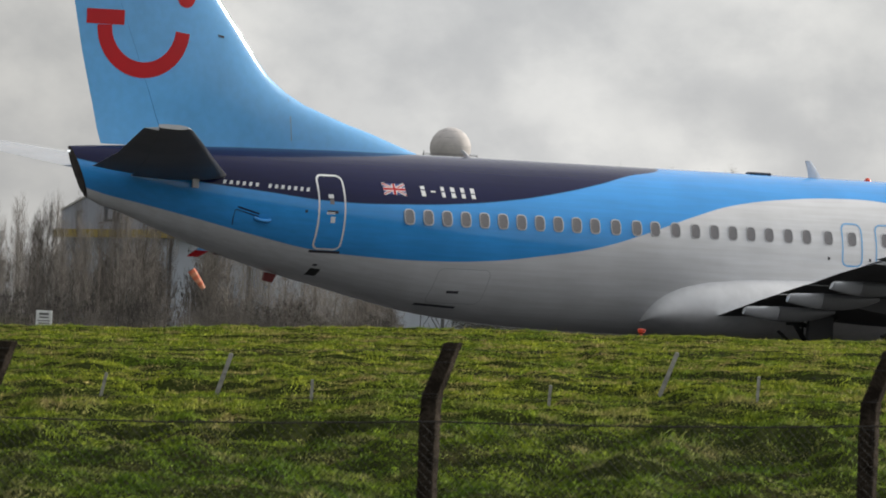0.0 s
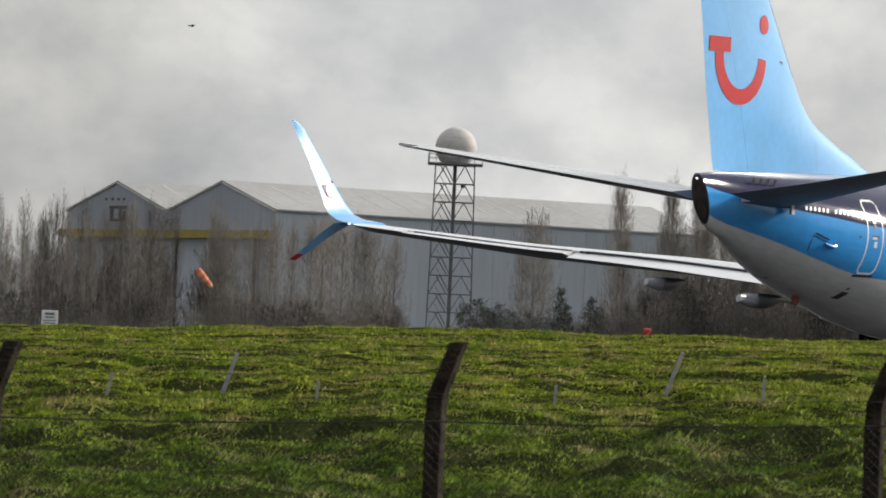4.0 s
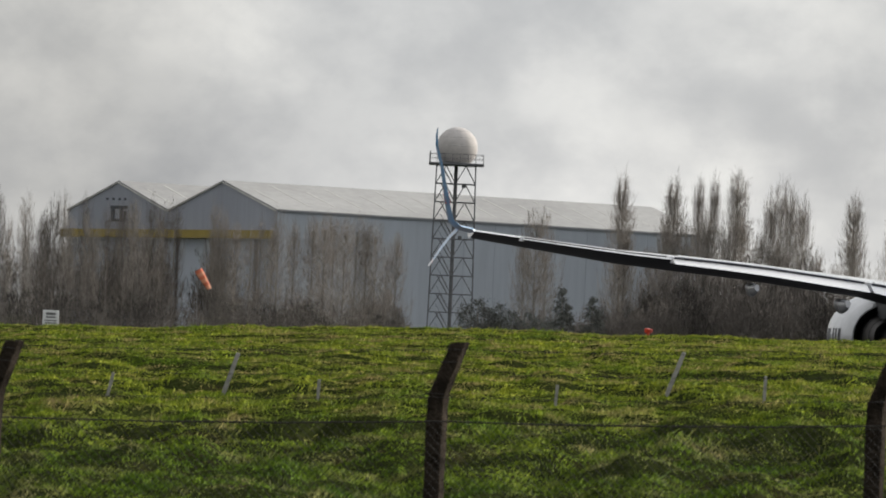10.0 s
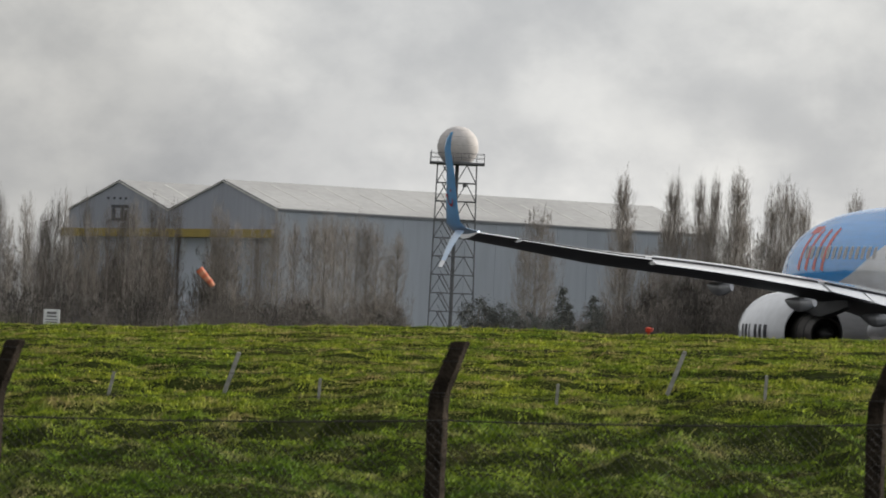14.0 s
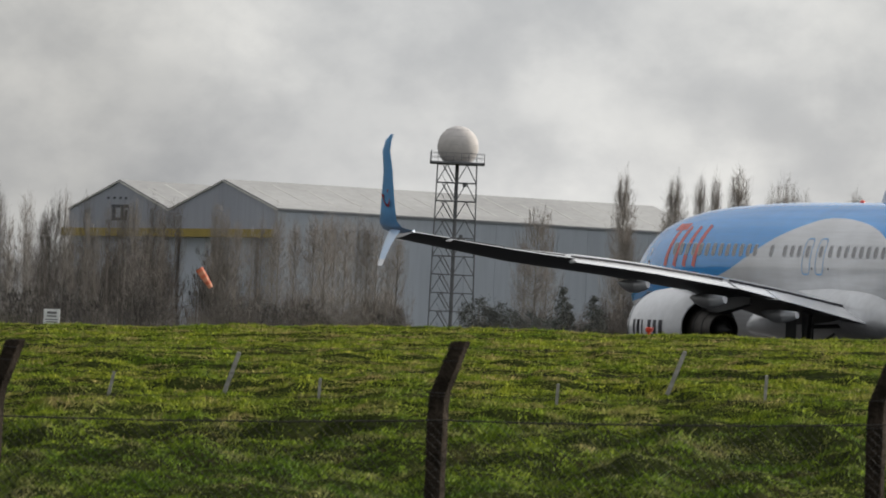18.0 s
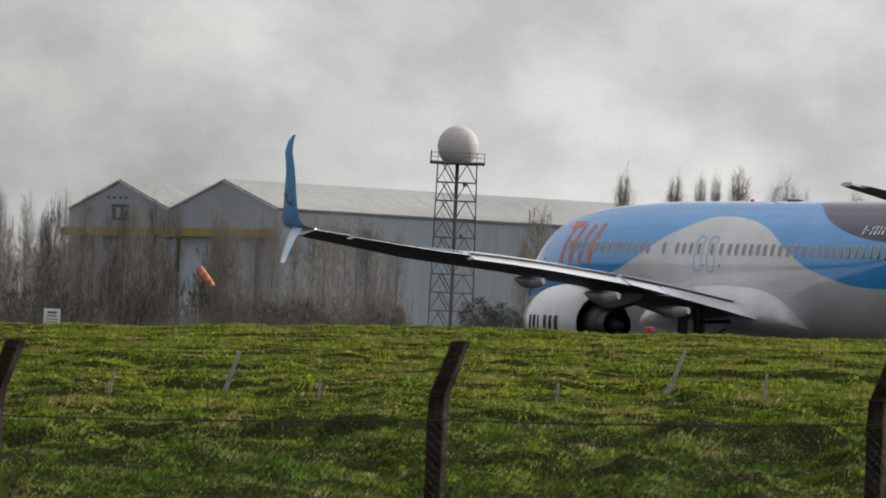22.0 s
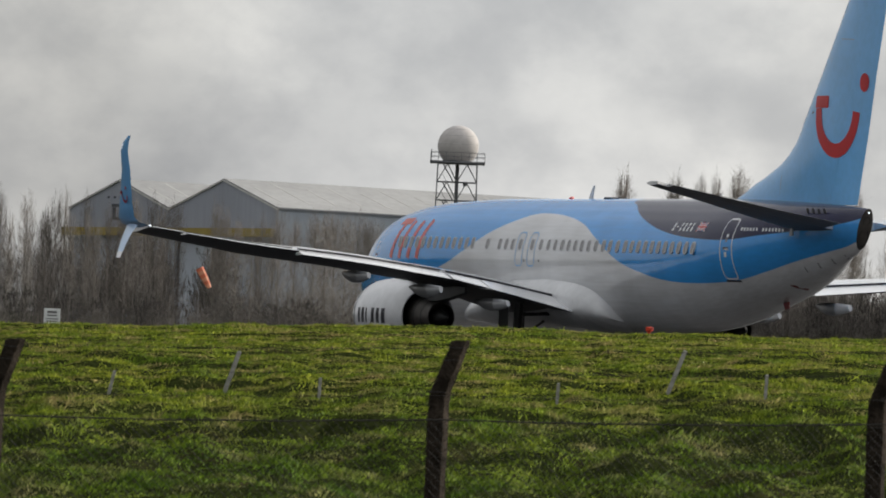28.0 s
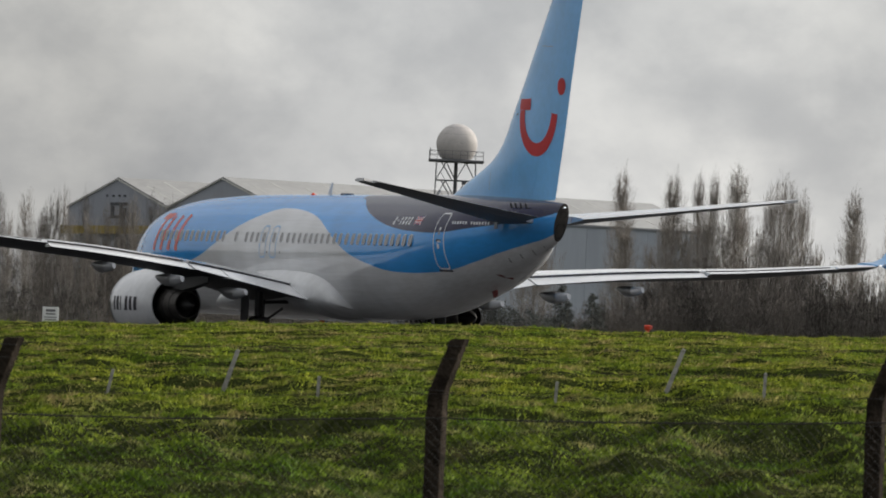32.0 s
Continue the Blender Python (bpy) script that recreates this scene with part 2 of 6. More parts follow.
M["pane_rim"] = surface("pane_rim", (0.42, 0.43, 0.45), 0.5, vary=0.1)
M["concrete"] = surface("weathered_concrete", (0.038, 0.030, 0.023), 0.95, vary=0.55, size=9, grain=60, bump=0.6, thing=0.12)
M["wire"] = surface("rusty_wire", (0.045, 0.04, 0.035), 0.7, 0.4, vary=0.3, size=8)
M["mesh_wire"] = surface("galvanised_wire", (0.035, 0.035, 0.032), 0.6, 0.5, vary=0.2, size=5)
M["stake"] = surface("pale_stake", (0.33, 0.325, 0.29), 0.8, vary=0.25, size=8, thing=0.15)
M["sign"] = surface("sign_white", (0.78, 0.79, 0.78), 0.6, vary=0.1, size=4)
M["sign_bar"] = surface("sign_black", (0.17, 0.17, 0.17), 0.6, vary=0.1)
M["lamp_red"] = surface("red_marker_plastic", (0.75, 0.07, 0.03), 0.4, vary=0.1, size=9)
M["cladding"] = surface("grey_cladding", (0.35, 0.385, 0.435), 0.6, vary=0.10, size=0.07, grain=1.2, stretch=(1, 1, 0.12))
M["gable"] = surface("grey_gable_cladding", (0.33, 0.35, 0.405), 0.6, vary=0.10, size=0.07, grain=1.2, stretch=(1, 1, 0.12))
M["roof"] = surface("fibre_cement_roof", (0.34, 0.34, 0.338), 0.8, vary=0.14, size=0.06, grain=0.9)
M["skylight"] = surface("rooflight_sheet", (0.55, 0.54, 0.51), 0.5, vary=0.12, size=0.3)
M["rooflight"] = surface("weathered_rooflight", (0.385, 0.383, 0.372), 0.7, vary=0.12, size=0.3)
M["yellow"] = surface("yellow_beam_paint", (0.34, 0.25, 0.04), 0.6, vary=0.18, size=0.3)
M["door_grey"] = surface("hangar_door", (0.36, 0.40, 0.46), 0.6, vary=0.08, size=0.15)
M["door_pale"] = surface("pale_hangar_door", (0.47, 0.51, 0.57), 0.6, vary=0.06, size=0.15)
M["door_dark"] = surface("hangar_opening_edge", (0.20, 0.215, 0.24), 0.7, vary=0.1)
M["letters"] = surface("faded_letter_paint", (0.06, 0.066, 0.08), 0.7, vary=0.2, size=0.8)
M["steel"] = surface("weathered_steel", (0.15, 0.155, 0.165), 0.7, 0.3, vary=0.25, size=0.6)
M["radome"] = surface("radome_fabric", (0.53, 0.50, 0.485), 0.7, vary=0.12, size=0.4, grain=2)
M["seam"] = surface("radome_seam", (0.45, 0.44, 0.43), 0.7, vary=0.1)
M["bark"] = surface("poplar_bark", (0.25, 0.225, 0.20), 0.9, vary=0.25, size=0.6, grain=5, thing=0.2)
M["twig"] = surface("bare_twigs", (0.33, 0.30, 0.272), 0.9, vary=0.15, size=0.4, island=0.25, thing=0.15)
M["pale_twig"] = surface("pale_twigs", (0.31, 0.282, 0.256), 0.9, vary=0.15, size=0.4, island=0.2, thing=0.15)
M["dark_twig"] = surface("dark_twigs", (0.145, 0.128, 0.115), 0.9, vary=0.15, size=0.4, island=0.25, thing=0.25)
M["brush"] = surface("brown_brush", (0.21, 0.188, 0.17), 0.95, vary=0.25, size=0.4, island=0.4, thing=0.2)
M["dark_brush"] = surface("dark_brush", (0.095, 0.085, 0.078), 0.95, vary=0.25, size=0.4, island=0.4, thing=0.2)
M["evergreen"] = surface("dark_evergreen", (0.105, 0.112, 0.104), 0.8, vary=0.2, size=0.5, island=0.35, thing=0.2)
M["sock"] = surface("orange_fabric", (0.80, 0.22, 0.12), 0.7, vary=0.1, size=2)
M["sock_pale"] = surface("faded_orange_fabric", (0.85, 0.36, 0.22), 0.7, vary=0.1, size=2)
M["feather"] = surface("black_feathers", (0.015, 0.015, 0.018), 0.55, vary=0.3, size=12)
M["asphalt"] = surface("taxiway_asphalt", (0.024, 0.024, 0.026), 0.9, vary=0.2, size=0.3, grain=12)
M["glow"] = surface("navigation_light", (0.9, 0.92, 1.0), 0.1, vary=0.01)
gp = M["glow"].node_tree.nodes["Principled BSDF"]
gp.inputs["Emission Color"].default_value = (0.9, 0.95, 1, 1)
gp.inputs["Emission Strength"].default_value = 1.2

for key, gloss in (("red", 0.4), ("fin_blue", 0.5), ("letter_red", 0.4), ("concrete", 0.05), ("stake", 0.1)):
    M[key].node_tree.nodes["Principled BSDF"].inputs["Specular IOR Level"].default_value = gloss


def earth():
    m, n, l, p = nodes_of("rough_turf")
    co = n.new("ShaderNodeTexCoord")
    c1, f1 = noise_ramp(n, l, co.outputs["Object"], 0.35, (0.014, 0.021, 0.006), (0.026, 0.034, 0.009))
    c2, f2 = noise_ramp(n, l, co.outputs["Object"], 1.3, (0.055, 0.042, 0.022), (0.028, 0.034, 0.011), 0.30, 0.44)
    c = mixed(n, l, c1, c2, 0.5)
    c3, f3 = noise_ramp(n, l, co.outputs["Object"], 14.0, (0.6, 0.6, 0.6), (1.15, 1.15, 1.15))
    l.new(mixed(n, l, c, c3, 1.0, "MULTIPLY"), p.inputs["Base Color"])
    p.inputs["Roughness"].default_value = 1.0
    p.inputs["Specular IOR Level"].default_value = 0.0
    b = n.new("ShaderNodeBump")
    b.inputs["Distance"].default_value = 0.05
    b.inputs["Strength"].default_value = 0.7
    l.new(f3, b.inputs["Height"])
    l.new(b.outputs["Normal"], p.inputs["Normal"])
    return m


def blade_material():
    m, n, l, p = nodes_of("grass_blades")
    co = n.new("ShaderNodeTexCoord")
    mp = n.new("ShaderNodeMapping")
    mp.inputs["Scale"].default_value = (1.0, 0.30, 1.0)
    l.new(co.outputs["Object"], mp.inputs["Vector"])
    v = mp.outputs["Vector"]
    green, _ = noise_ramp(n, l, v, 0.8, (0.084, 0.146, 0.009), (0.190, 0.240, 0.023), 0.35, 0.65)
    tuft, _ = noise_ramp(n, l, v, 8.0, (0.46, 0.52, 0.46), (1.22, 1.18, 1.06), 0.36, 0.62, 5.0)
    straw, _ = noise_ramp(n, l, v, 1.9, (0.0, 0.0, 0.0), (1.0, 1.0, 1.0), 0.49, 0.70, 6.0)
    c = mixed(n, l, mixed(n, l, green, tuft, 1.0, "MULTIPLY"), (0.235, 0.20, 0.085), straw)
    # darker near the fence, paler up the slope
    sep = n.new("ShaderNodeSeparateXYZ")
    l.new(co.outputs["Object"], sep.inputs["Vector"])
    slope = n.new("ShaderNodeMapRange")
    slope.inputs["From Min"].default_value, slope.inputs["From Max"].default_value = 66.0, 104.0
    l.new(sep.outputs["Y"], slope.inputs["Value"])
    slope_tone = mixed(n, l, (0.84, 0.92, 0.90), (1.46, 1.32, 1.36), slope.outputs["Result"])
    c = mixed(n, l, c, slope_tone, 1.0, "MULTIPLY")
    geo = n.new("ShaderNodeNewGeometry")
    rp = n.new("ShaderNodeValToRGB")
    e = rp.color_ramp.elements
    e[0].color, e[1].color = (0.55, 0.60, 0.5, 1), (1.32, 1.25, 1.16, 1)
    e2 = e.new(0.93)
    e2.color = (1.15, 1.15, 1.0, 1)
    e[2].color = (1.65, 1.55, 1.7, 1)
    l.new(geo.outputs["Random Per Island"], rp.inputs["Fac"])
    c = mixed(n, l, c, rp.outputs["Color"], 1.0, "MULTIPLY")
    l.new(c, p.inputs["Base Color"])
    p.inputs["Roughness"].default_value = 0.7
    p.inputs["Specular IOR Level"].default_value = 0.10
    return m


M["turf"] = earth()
M["blade"] = blade_material()


# ---------------------------------------------------------------- mesh helpers
def mesh(name, verts, faces, material, smooth=False):
    me = bpy.data.meshes.new(name)
    me.from_pydata([tuple(v) for v in verts], [], [tuple(f) for f in faces])
    for mt in (material if isinstance(material, (list, tuple)) else [material]):
        me.materials.append(mt)
    if smooth:
        me.shade_smooth()
    me.update()
    return me


def part(name, data, parent, label="", at=None):
    ob = new(name, data)
    ob.parent = parent
    if at is not None:
        ob.matrix_basis = at
    if label:
        tagged(ob, label)
    return ob


def thing(name, label, category, group="", kind="", at=None):
    ob = new(name)
    ob.empty_display_size = 0.2
    if at is not None:
        ob.matrix_basis = at
    return tagged(ob, label, category, group, kind)


class Geo:
    """Vertices and faces that grow piece by piece."""

    def __init__(self):
        self.v, self.f, self.m = [], [], []

    def add(self, verts, faces, mi=0):
        k = len(self.v)
        self.v += [tuple(q) for q in verts]
        self.f += [tuple(i + k for i in f) for f in faces]
        self.m += [mi] * len(faces)
        return self

    def box(self, x0, x1, y0, y1, z0, z1, mi=0, chamfer=0.0):
        if chamfer <= 0:
            v = [(x, y, z) for z in (z0, z1) for y in (y0, y1) for x in (x0, x1)]
            return self.add(v, [(0, 2, 3, 1), (4, 5, 7, 6), (0, 1, 5, 4), (2, 6, 7, 3), (0, 4, 6, 2), (1, 3, 7, 5)], mi)
        c = chamfer
        ring = lambda a, b, e, g, z: [(a + c, e, z), (b - c, e, z), (b, e + c, z), (b, g - c, z), (b - c, g, z), (a + c, g, z), (a, g - c, z), (a, e + c, z)]
        rows = [ring(x0 + c, x1 - c, y0 + c, y1 - c, z0), ring(x0, x1, y0, y1, z0 + c), ring(x0, x1, y0, y1, z1 - c), ring(x0 + c, x1 - c, y0 + c, y1 - c, z1)]
        return self.loft(rows, mi, True, True)

    def loft(self, rings, mi=0, cap0=False, cap1=False):
        n = len(rings[0])
        v = [q for r in rings for q in r]
        f = []
        for i in range(len(rings) - 1):
            for j in range(n):
                a, b = i * n + j, i * n + (j + 1) % n
                f.append((a, b, b + n, a + n))
        if cap0:
            f.append(tuple(range(n - 1, -1, -1)))
        if cap1:
            k = (len(rings) - 1) * n
            f.append(tuple(range(k, k + n)))
        return self.add(v, f, mi)

    def rod(self, a, b, r0, r1=None, n=6, mi=0):
        a, b = Vector(a), Vector(b)
        r1 = r0 if r1 is None else r1
        d = (b - a).normalized()
        u = d.cross(Vector((0, 0, 1)) if abs(d.z) < 0.9 else Vector((1, 0, 0))).normalized()
        w = d.cross(u)
        cs = [(math.cos(2 * math.pi * k / n), math.sin(2 * math.pi * k / n)) for k in range(n)]
        return self.loft([[a + (u * c + w * s) * r0 for c, s in cs], [b + (u * c + w * s) * r1 for c, s in cs]], mi, True, True)

    def tube(self, pts, r, n=5, mi=0):
        """One continuous round wire through the points."""
        rings = []
        for i, p in enumerate(pts):
            d = (Vector(pts[min(i + 1, len(pts) - 1)]) - Vector(pts[max(i - 1, 0)])).normalized()
            u = d.cross(Vector((0, 1, 0.01))).normalized()
            w = d.cross(u)
            rings.append([Vector(p) + (u * math.cos(2 * math.pi * k / n) + w * math.sin(2 * math.pi * k / n)) * r for k in range(n)])
        return self.loft(rings, mi, True, True)

    def turned(self, profile, n=32, axis="x", centre=(0, 0, 0), mi=0, cap0=False, cap1=False):
        """profile: (place along the axis, radius)."""
        rings = []
        for s, r in profile:
            ring = []
            for k in range(n):
                a = 2 * math.pi * k / n
                c, q = r * math.cos(a), r * math.sin(a)
                pt = {"x": (s, c, q), "y": (q, s, c), "z": (c, q, s)}[axis]
                ring.append(tuple(p + o for p, o in zip(pt, centre)))
            rings.append(ring)
        return self.loft(rings, mi, cap0, cap1)

    def done(self, name, material, smooth=False):
        me = mesh(name, self.v, self.f, material, False)
        for poly, mi in zip(me.polygons, self.m):
            poly.material_index = mi
        if smooth:
            me.shade_smooth()
            me.set_sharp_from_angle(angle=radians(35))
        return me


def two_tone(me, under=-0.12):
    """Faces that look down take the second paint; on wings and tailplanes it is darkened for shade."""
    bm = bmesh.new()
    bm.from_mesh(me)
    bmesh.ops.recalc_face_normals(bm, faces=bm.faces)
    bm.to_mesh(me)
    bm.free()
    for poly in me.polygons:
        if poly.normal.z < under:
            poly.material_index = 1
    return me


def lerp(x, table):
    xs = [r[0] for r in table]
    return [float(np.interp(x, xs, [r[k] for r in table])) for k in range(1, len(table[0]))]


# ---------------------------------------------------------------- ground
CREST_X = (-30.0, -8.1, -3.95, 0.0, 3.85, 8.3, 30.0)
CREST_Z = (0.72, 1.110, 1.322, 1.425, 1.468, 1.552, 1.68)


def lumps(x, y):
    """Uneven turf: low mounds, hollows and tussocks across the field."""
    near = min(1.0, max(0.35, (150 - y) / 60))
    h = 0.075 * noise.noise(Vector((x * 0.45, y * 0.14, 3.7))) + 0.075 * near * noise.noise(Vector((x * 1.25, y * 0.42, 9.1)))
    close = min(1.0, max(0.0, (98 - y) / 26))
    if close:
        h += close * (0.105 * noise.noise(Vector((x * 1.9, y * 0.55, 14.0))) + 0.05 * noise.noise(Vector((x * 5.2, y * 1.7, 6.0))))
    return h + 0.042 * near * noise.noise(Vector((x * 3.4, y * 1.25, 1.3))) + (terrace(x, y)[0] - 0.05) * min(1.0, max(0.3, (165 - y) / 30))


def terrace(x, y):
    """Long worn steps in the turf, and how far a place lies on such a step."""
    h = face = 0.0
    wob = 0.10 * noise.noise(Vector((x * 2.2, y * 0.8, 4.4))) + 0.05 * noise.noise(Vector((x * 6.0, y * 2.0, 8.8)))
    for fx, fy, seed, high in ((0.34, 0.085, 31.0, 0.062), (0.62, 0.15, 57.0, 0.026)):
        v = noise.noise(Vector((x * fx + 2.1, y * fy, seed))) + wob
        k = min(1.0, max(0.0, v / 0.10 + 0.5))
        h += high * k * k * (3 - 2 * k)
        if high > 0.04 and 0.05 < k < 0.95 and noise.noise(Vector((x * 0.8, y * 0.2, seed))) > -0.05:
            face = max(face, 0.34 * (1 - abs(k - 0.5) * 2))
    return h, face


# worn tussocks and hollows: x, y, half width, height
MOUNDS = [(-4.32, 114.4, 0.26, 0.095), (-4.83, 116.5, 0.14, 0.065), (-2.87, 103.0, 0.22, 0.10), (-3.68, 93.3, 0.24, 0.055), (-1.81, 100.8, 0.30, 0.065), (-0.90, 77.2, 0.52, 0.125), (-0.64, 92.9, 0.24, 0.10), (-0.30, 90.8, 0.30, 0.08), (-1.28, 126.6, 0.25, 0.06), (1.49, 112.3, 0.22, 0.11), (1.48, 93.2, 0.18, 0.07), (2.12, 74.0, 0.26, 0.10), (4.65, 113.6, 0.3, 0.09), (2.80, 72.2, 0.36, 0.075), (3.08, 68.4, 0.2, 0.08), (0.46, 83.1, 0.4, 0.07), (-2.55, 78.5, 0.35, 0.07), (4.25, 124.6, 0.2, 0.07), (0.96, 120.2, 0.2, 0.07), (-3.28, 75.3, 0.3, 0.075), (1.38, 65.4, 0.35, 0.065)]


def mound(x, y):
    """Height of the tussocks, and how far a place lies on their bare near face."""
    h = face = 0.0
    if not 63.5 < y < 131:
        return h, face
    for mx, my, w, mh in MOUNDS:
        dx, dy = (x - mx) / w, y - my
        dx /= 1.5
        if abs(dx) > 2.6 or not -1.6 < dy < 7:
            continue
        dy += 0.35 * noise.noise(Vector((x * 3.0, my, 0))) + 0.22 * noise.noise(Vector((x * 9.0, my, 5)))
        k = math.exp(-dx * dx * (1 + 0.5 * noise.noise(Vector((x * 5, my, 2)))))
        k *= math.exp(-((dy / 0.30) ** 2)) if dy < 0 else math.exp(-((dy / 3.2) ** 2))
        h += (1.9 if my < 85 else 1.15) * mh * k
        if -0.62 < dy < -0.02:
            face = max(face, math.exp(-dx * dx) * (1 - abs(dy + 0.32) / 0.32))
    return h, face


def ground_z(x, y):
    crest = float(np.interp(x, CREST_X, CREST_Z))
    near = float(np.interp(x, (-12, 12), (-0.16, 0.90)))
    if y <= 52:
        return 0.10 + (near - 0.10) * max(0.0, (y - 20) / 32.0) * 0.75
    if y <= 62:
        k = (y - 52) / 10.0
        base = 0.10 + (near - 0.10) * (0.75 + 0.25 * k)
    elif y <= 170:
        k = (y - 62) / 108.0
        base = near + (crest - near) * (1.12 * k - 0.12 * k * k)
    elif y <= 194:
        k = (y - 170) / 24.0
        base = crest * (1 - k * k * (3 - 2 * k)) - 0.02 * k
    elif y <= 336:
        return -0.02
    else:
        return max(-1.0, -0.02 - (y - 336) / 160.0)
    edge = min(1.0, (y - 52) / 6.0) * min(1.0, max(0.0, (190 - y) / 12.0))
    return base + (lumps(x, y) + mound(x, y)[0]) * edge


def build_ground():
    xs = np.concatenate([np.linspace(-2600, -40, 14), np.linspace(-34, -13, 8), np.linspace(-12, -6.2, 20), np.linspace(-6, 6, 121), np.linspace(6.2, 12, 20), np.linspace(13, 34, 8), np.linspace(40, 2600, 14)])
    ys = np.concatenate([np.linspace(-400, 10, 8), np.linspace(16, 52, 13), np.linspace(53, 56.8, 8), np.linspace(57, 130, 366), np.linspace(130.5, 190, 120), np.linspace(191, 196, 6), np.linspace(205, 345, 15), np.linspace(365, 520, 8), np.linspace(600, 4900, 22)])
    v = [(x, y, ground_z(x, y)) for y in ys for x in xs]
    n = len(xs)
    f = [(j * n + i, j * n + i + 1, (j + 1) * n + i + 1, (j + 1) * n + i) for j in range(len(ys) - 1) for i in range(n - 1)]
    tagged(new("ground", mesh("ground", v, f, M["turf"], True)), "rough green airfield turf rising to a low crest", "grass field", kind="structure")
    g = Geo()
    g.box(-420, 420, 198.5, 332, -0.4, 0.0)
    tagged(new("taxiway", g.done("taxiway", M["asphalt"])), "dark grey asphalt taxiway behind the grass crest", "taxiway", kind="structure")


build_ground()


def grass():
    """Blades over the field, thickest where it is seen nearest, in clumps that lean with the turf."""
    rng = np.random.default_rng(5)
    gx, gy = np.arange(-10.2, 10.3, 0.075), np.arange(56.6, 177.6, 0.17)
    hz, bare, patch = [np.zeros((len(gy), len(gx))) for _ in range(3)]
    for j, y in enumerate(gy):
        half = y * 0.0515 + 0.95
        for i, x in enumerate(gx):
            if abs(x) < half:
                x, y = float(x), float(y)
                hz[j, i] = ground_z(x, y)
                bare[j, i] = max(mound(x, y)[1], terrace(x, y)[1] if y < 145 else 0.0)
                patch[j, i] = noise.noise(Vector((x * 3.4, y * 1.25, 1.3))) + 0.8 * noise.noise(Vector((x * 1.1, y * 0.4, 20.0)))
    sx, sy = np.gradient(hz, 0.075, axis=1), np.gradient(hz, 0.17, axis=0)

    def at(field, x, y):
        u, v = (x - gx[0]) / 0.075, (y - gy[0]) / 0.17
        i, j = u.astype(int), v.astype(int)
        u, v = u - i, v - j
        return (field[j, i] * (1 - u) + field[j, i + 1] * u) * (1 - v) + (field[j + 1, i] * (1 - u) + field[j + 1, i + 1] * u) * v

    px, py = [], []
    for y in np.arange(57.0, 176.0, 0.5):
        half = y * 0.0515 + 0.7
        n = int(half * float(np.interp(y, (57, 90, 130, 172), (860, 520, 260, 150))))
        px.append(rng.uniform(-half, half, n))
        py.append(y + rng.uniform(0, 0.5, n))
    x, y = np.concatenate(px), np.concatenate(py)
    tuft = at(patch, x, y)
    keep = (rng.random(len(x)) > at(bare, x, y) * 0.92) & ((tuft > -0.25) | (rng.random(len(x)) < 0.7))
    x, y, tuft = x[keep], y[keep], tuft[keep]
    n = len(x)
    h = (rng.gamma(5.0, 0.0038, n) + 0.007) * (0.55 + 1.7 * np.clip(tuft + 0.1, 0, 1))
    z = at(hz, x, y) - 0.005
    a = rng.uniform(-1.0, 1.0, n)
    w = 0.0016 + 0.000036 * y + 0.0016 * rng.random(n)
    dx, dy = np.cos(a) * w, np.sin(a) * w
    lx, ly = (rng.normal(0.15, 0.5, n)) * h, rng.normal(0, 0.4, n) * h
    co = np.empty((n, 4, 3))
    for k, (s, lean, up) in enumerate(((0, 0, 0), (1.15, 0.3, 0.45), (0, 1, 1), (-1.15, 0.3, 0.45))):
        co[:, k, 0], co[:, k, 1], co[:, k, 2] = x + s * dx + lean * lx, y + s * dy + lean * ly, z + up * h
    nrm = np.stack([-1.7 * at(sx, x, y) + rng.normal(0, 0.5, n), -1.7 * at(sy, x, y) + rng.normal(-0.05, 0.5, n), np.ones(n)], 1)
    nrm /= np.linalg.norm(nrm, axis=1)[:, None]
    me = bpy.data.meshes.new("grass")
    me.vertices.add(n * 4)
    me.vertices.foreach_set("co", co.ravel())
    loops = (np.arange(n)[:, None] * 4 + np.array([0, 1, 2, 0, 2, 3])[None, :]).ravel()
    me.loops.add(n * 6)
    me.loops.foreach_set("vertex_index", loops)
    me.polygons.add(n * 2)
    me.polygons.foreach_set("loop_start", (np.arange(n)[:, None] * 6 + np.array([0, 3])[None, :]).ravel())
    me.update(calc_edges=True)
    me.shade_smooth()
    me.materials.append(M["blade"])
    me.normals_split_custom_set_from_vertices(np.repeat(nrm, 4, axis=0).tolist())
    tagged(new("grass", me), "tussocky green and straw-coloured grass on the field", "grass", kind="stuff")


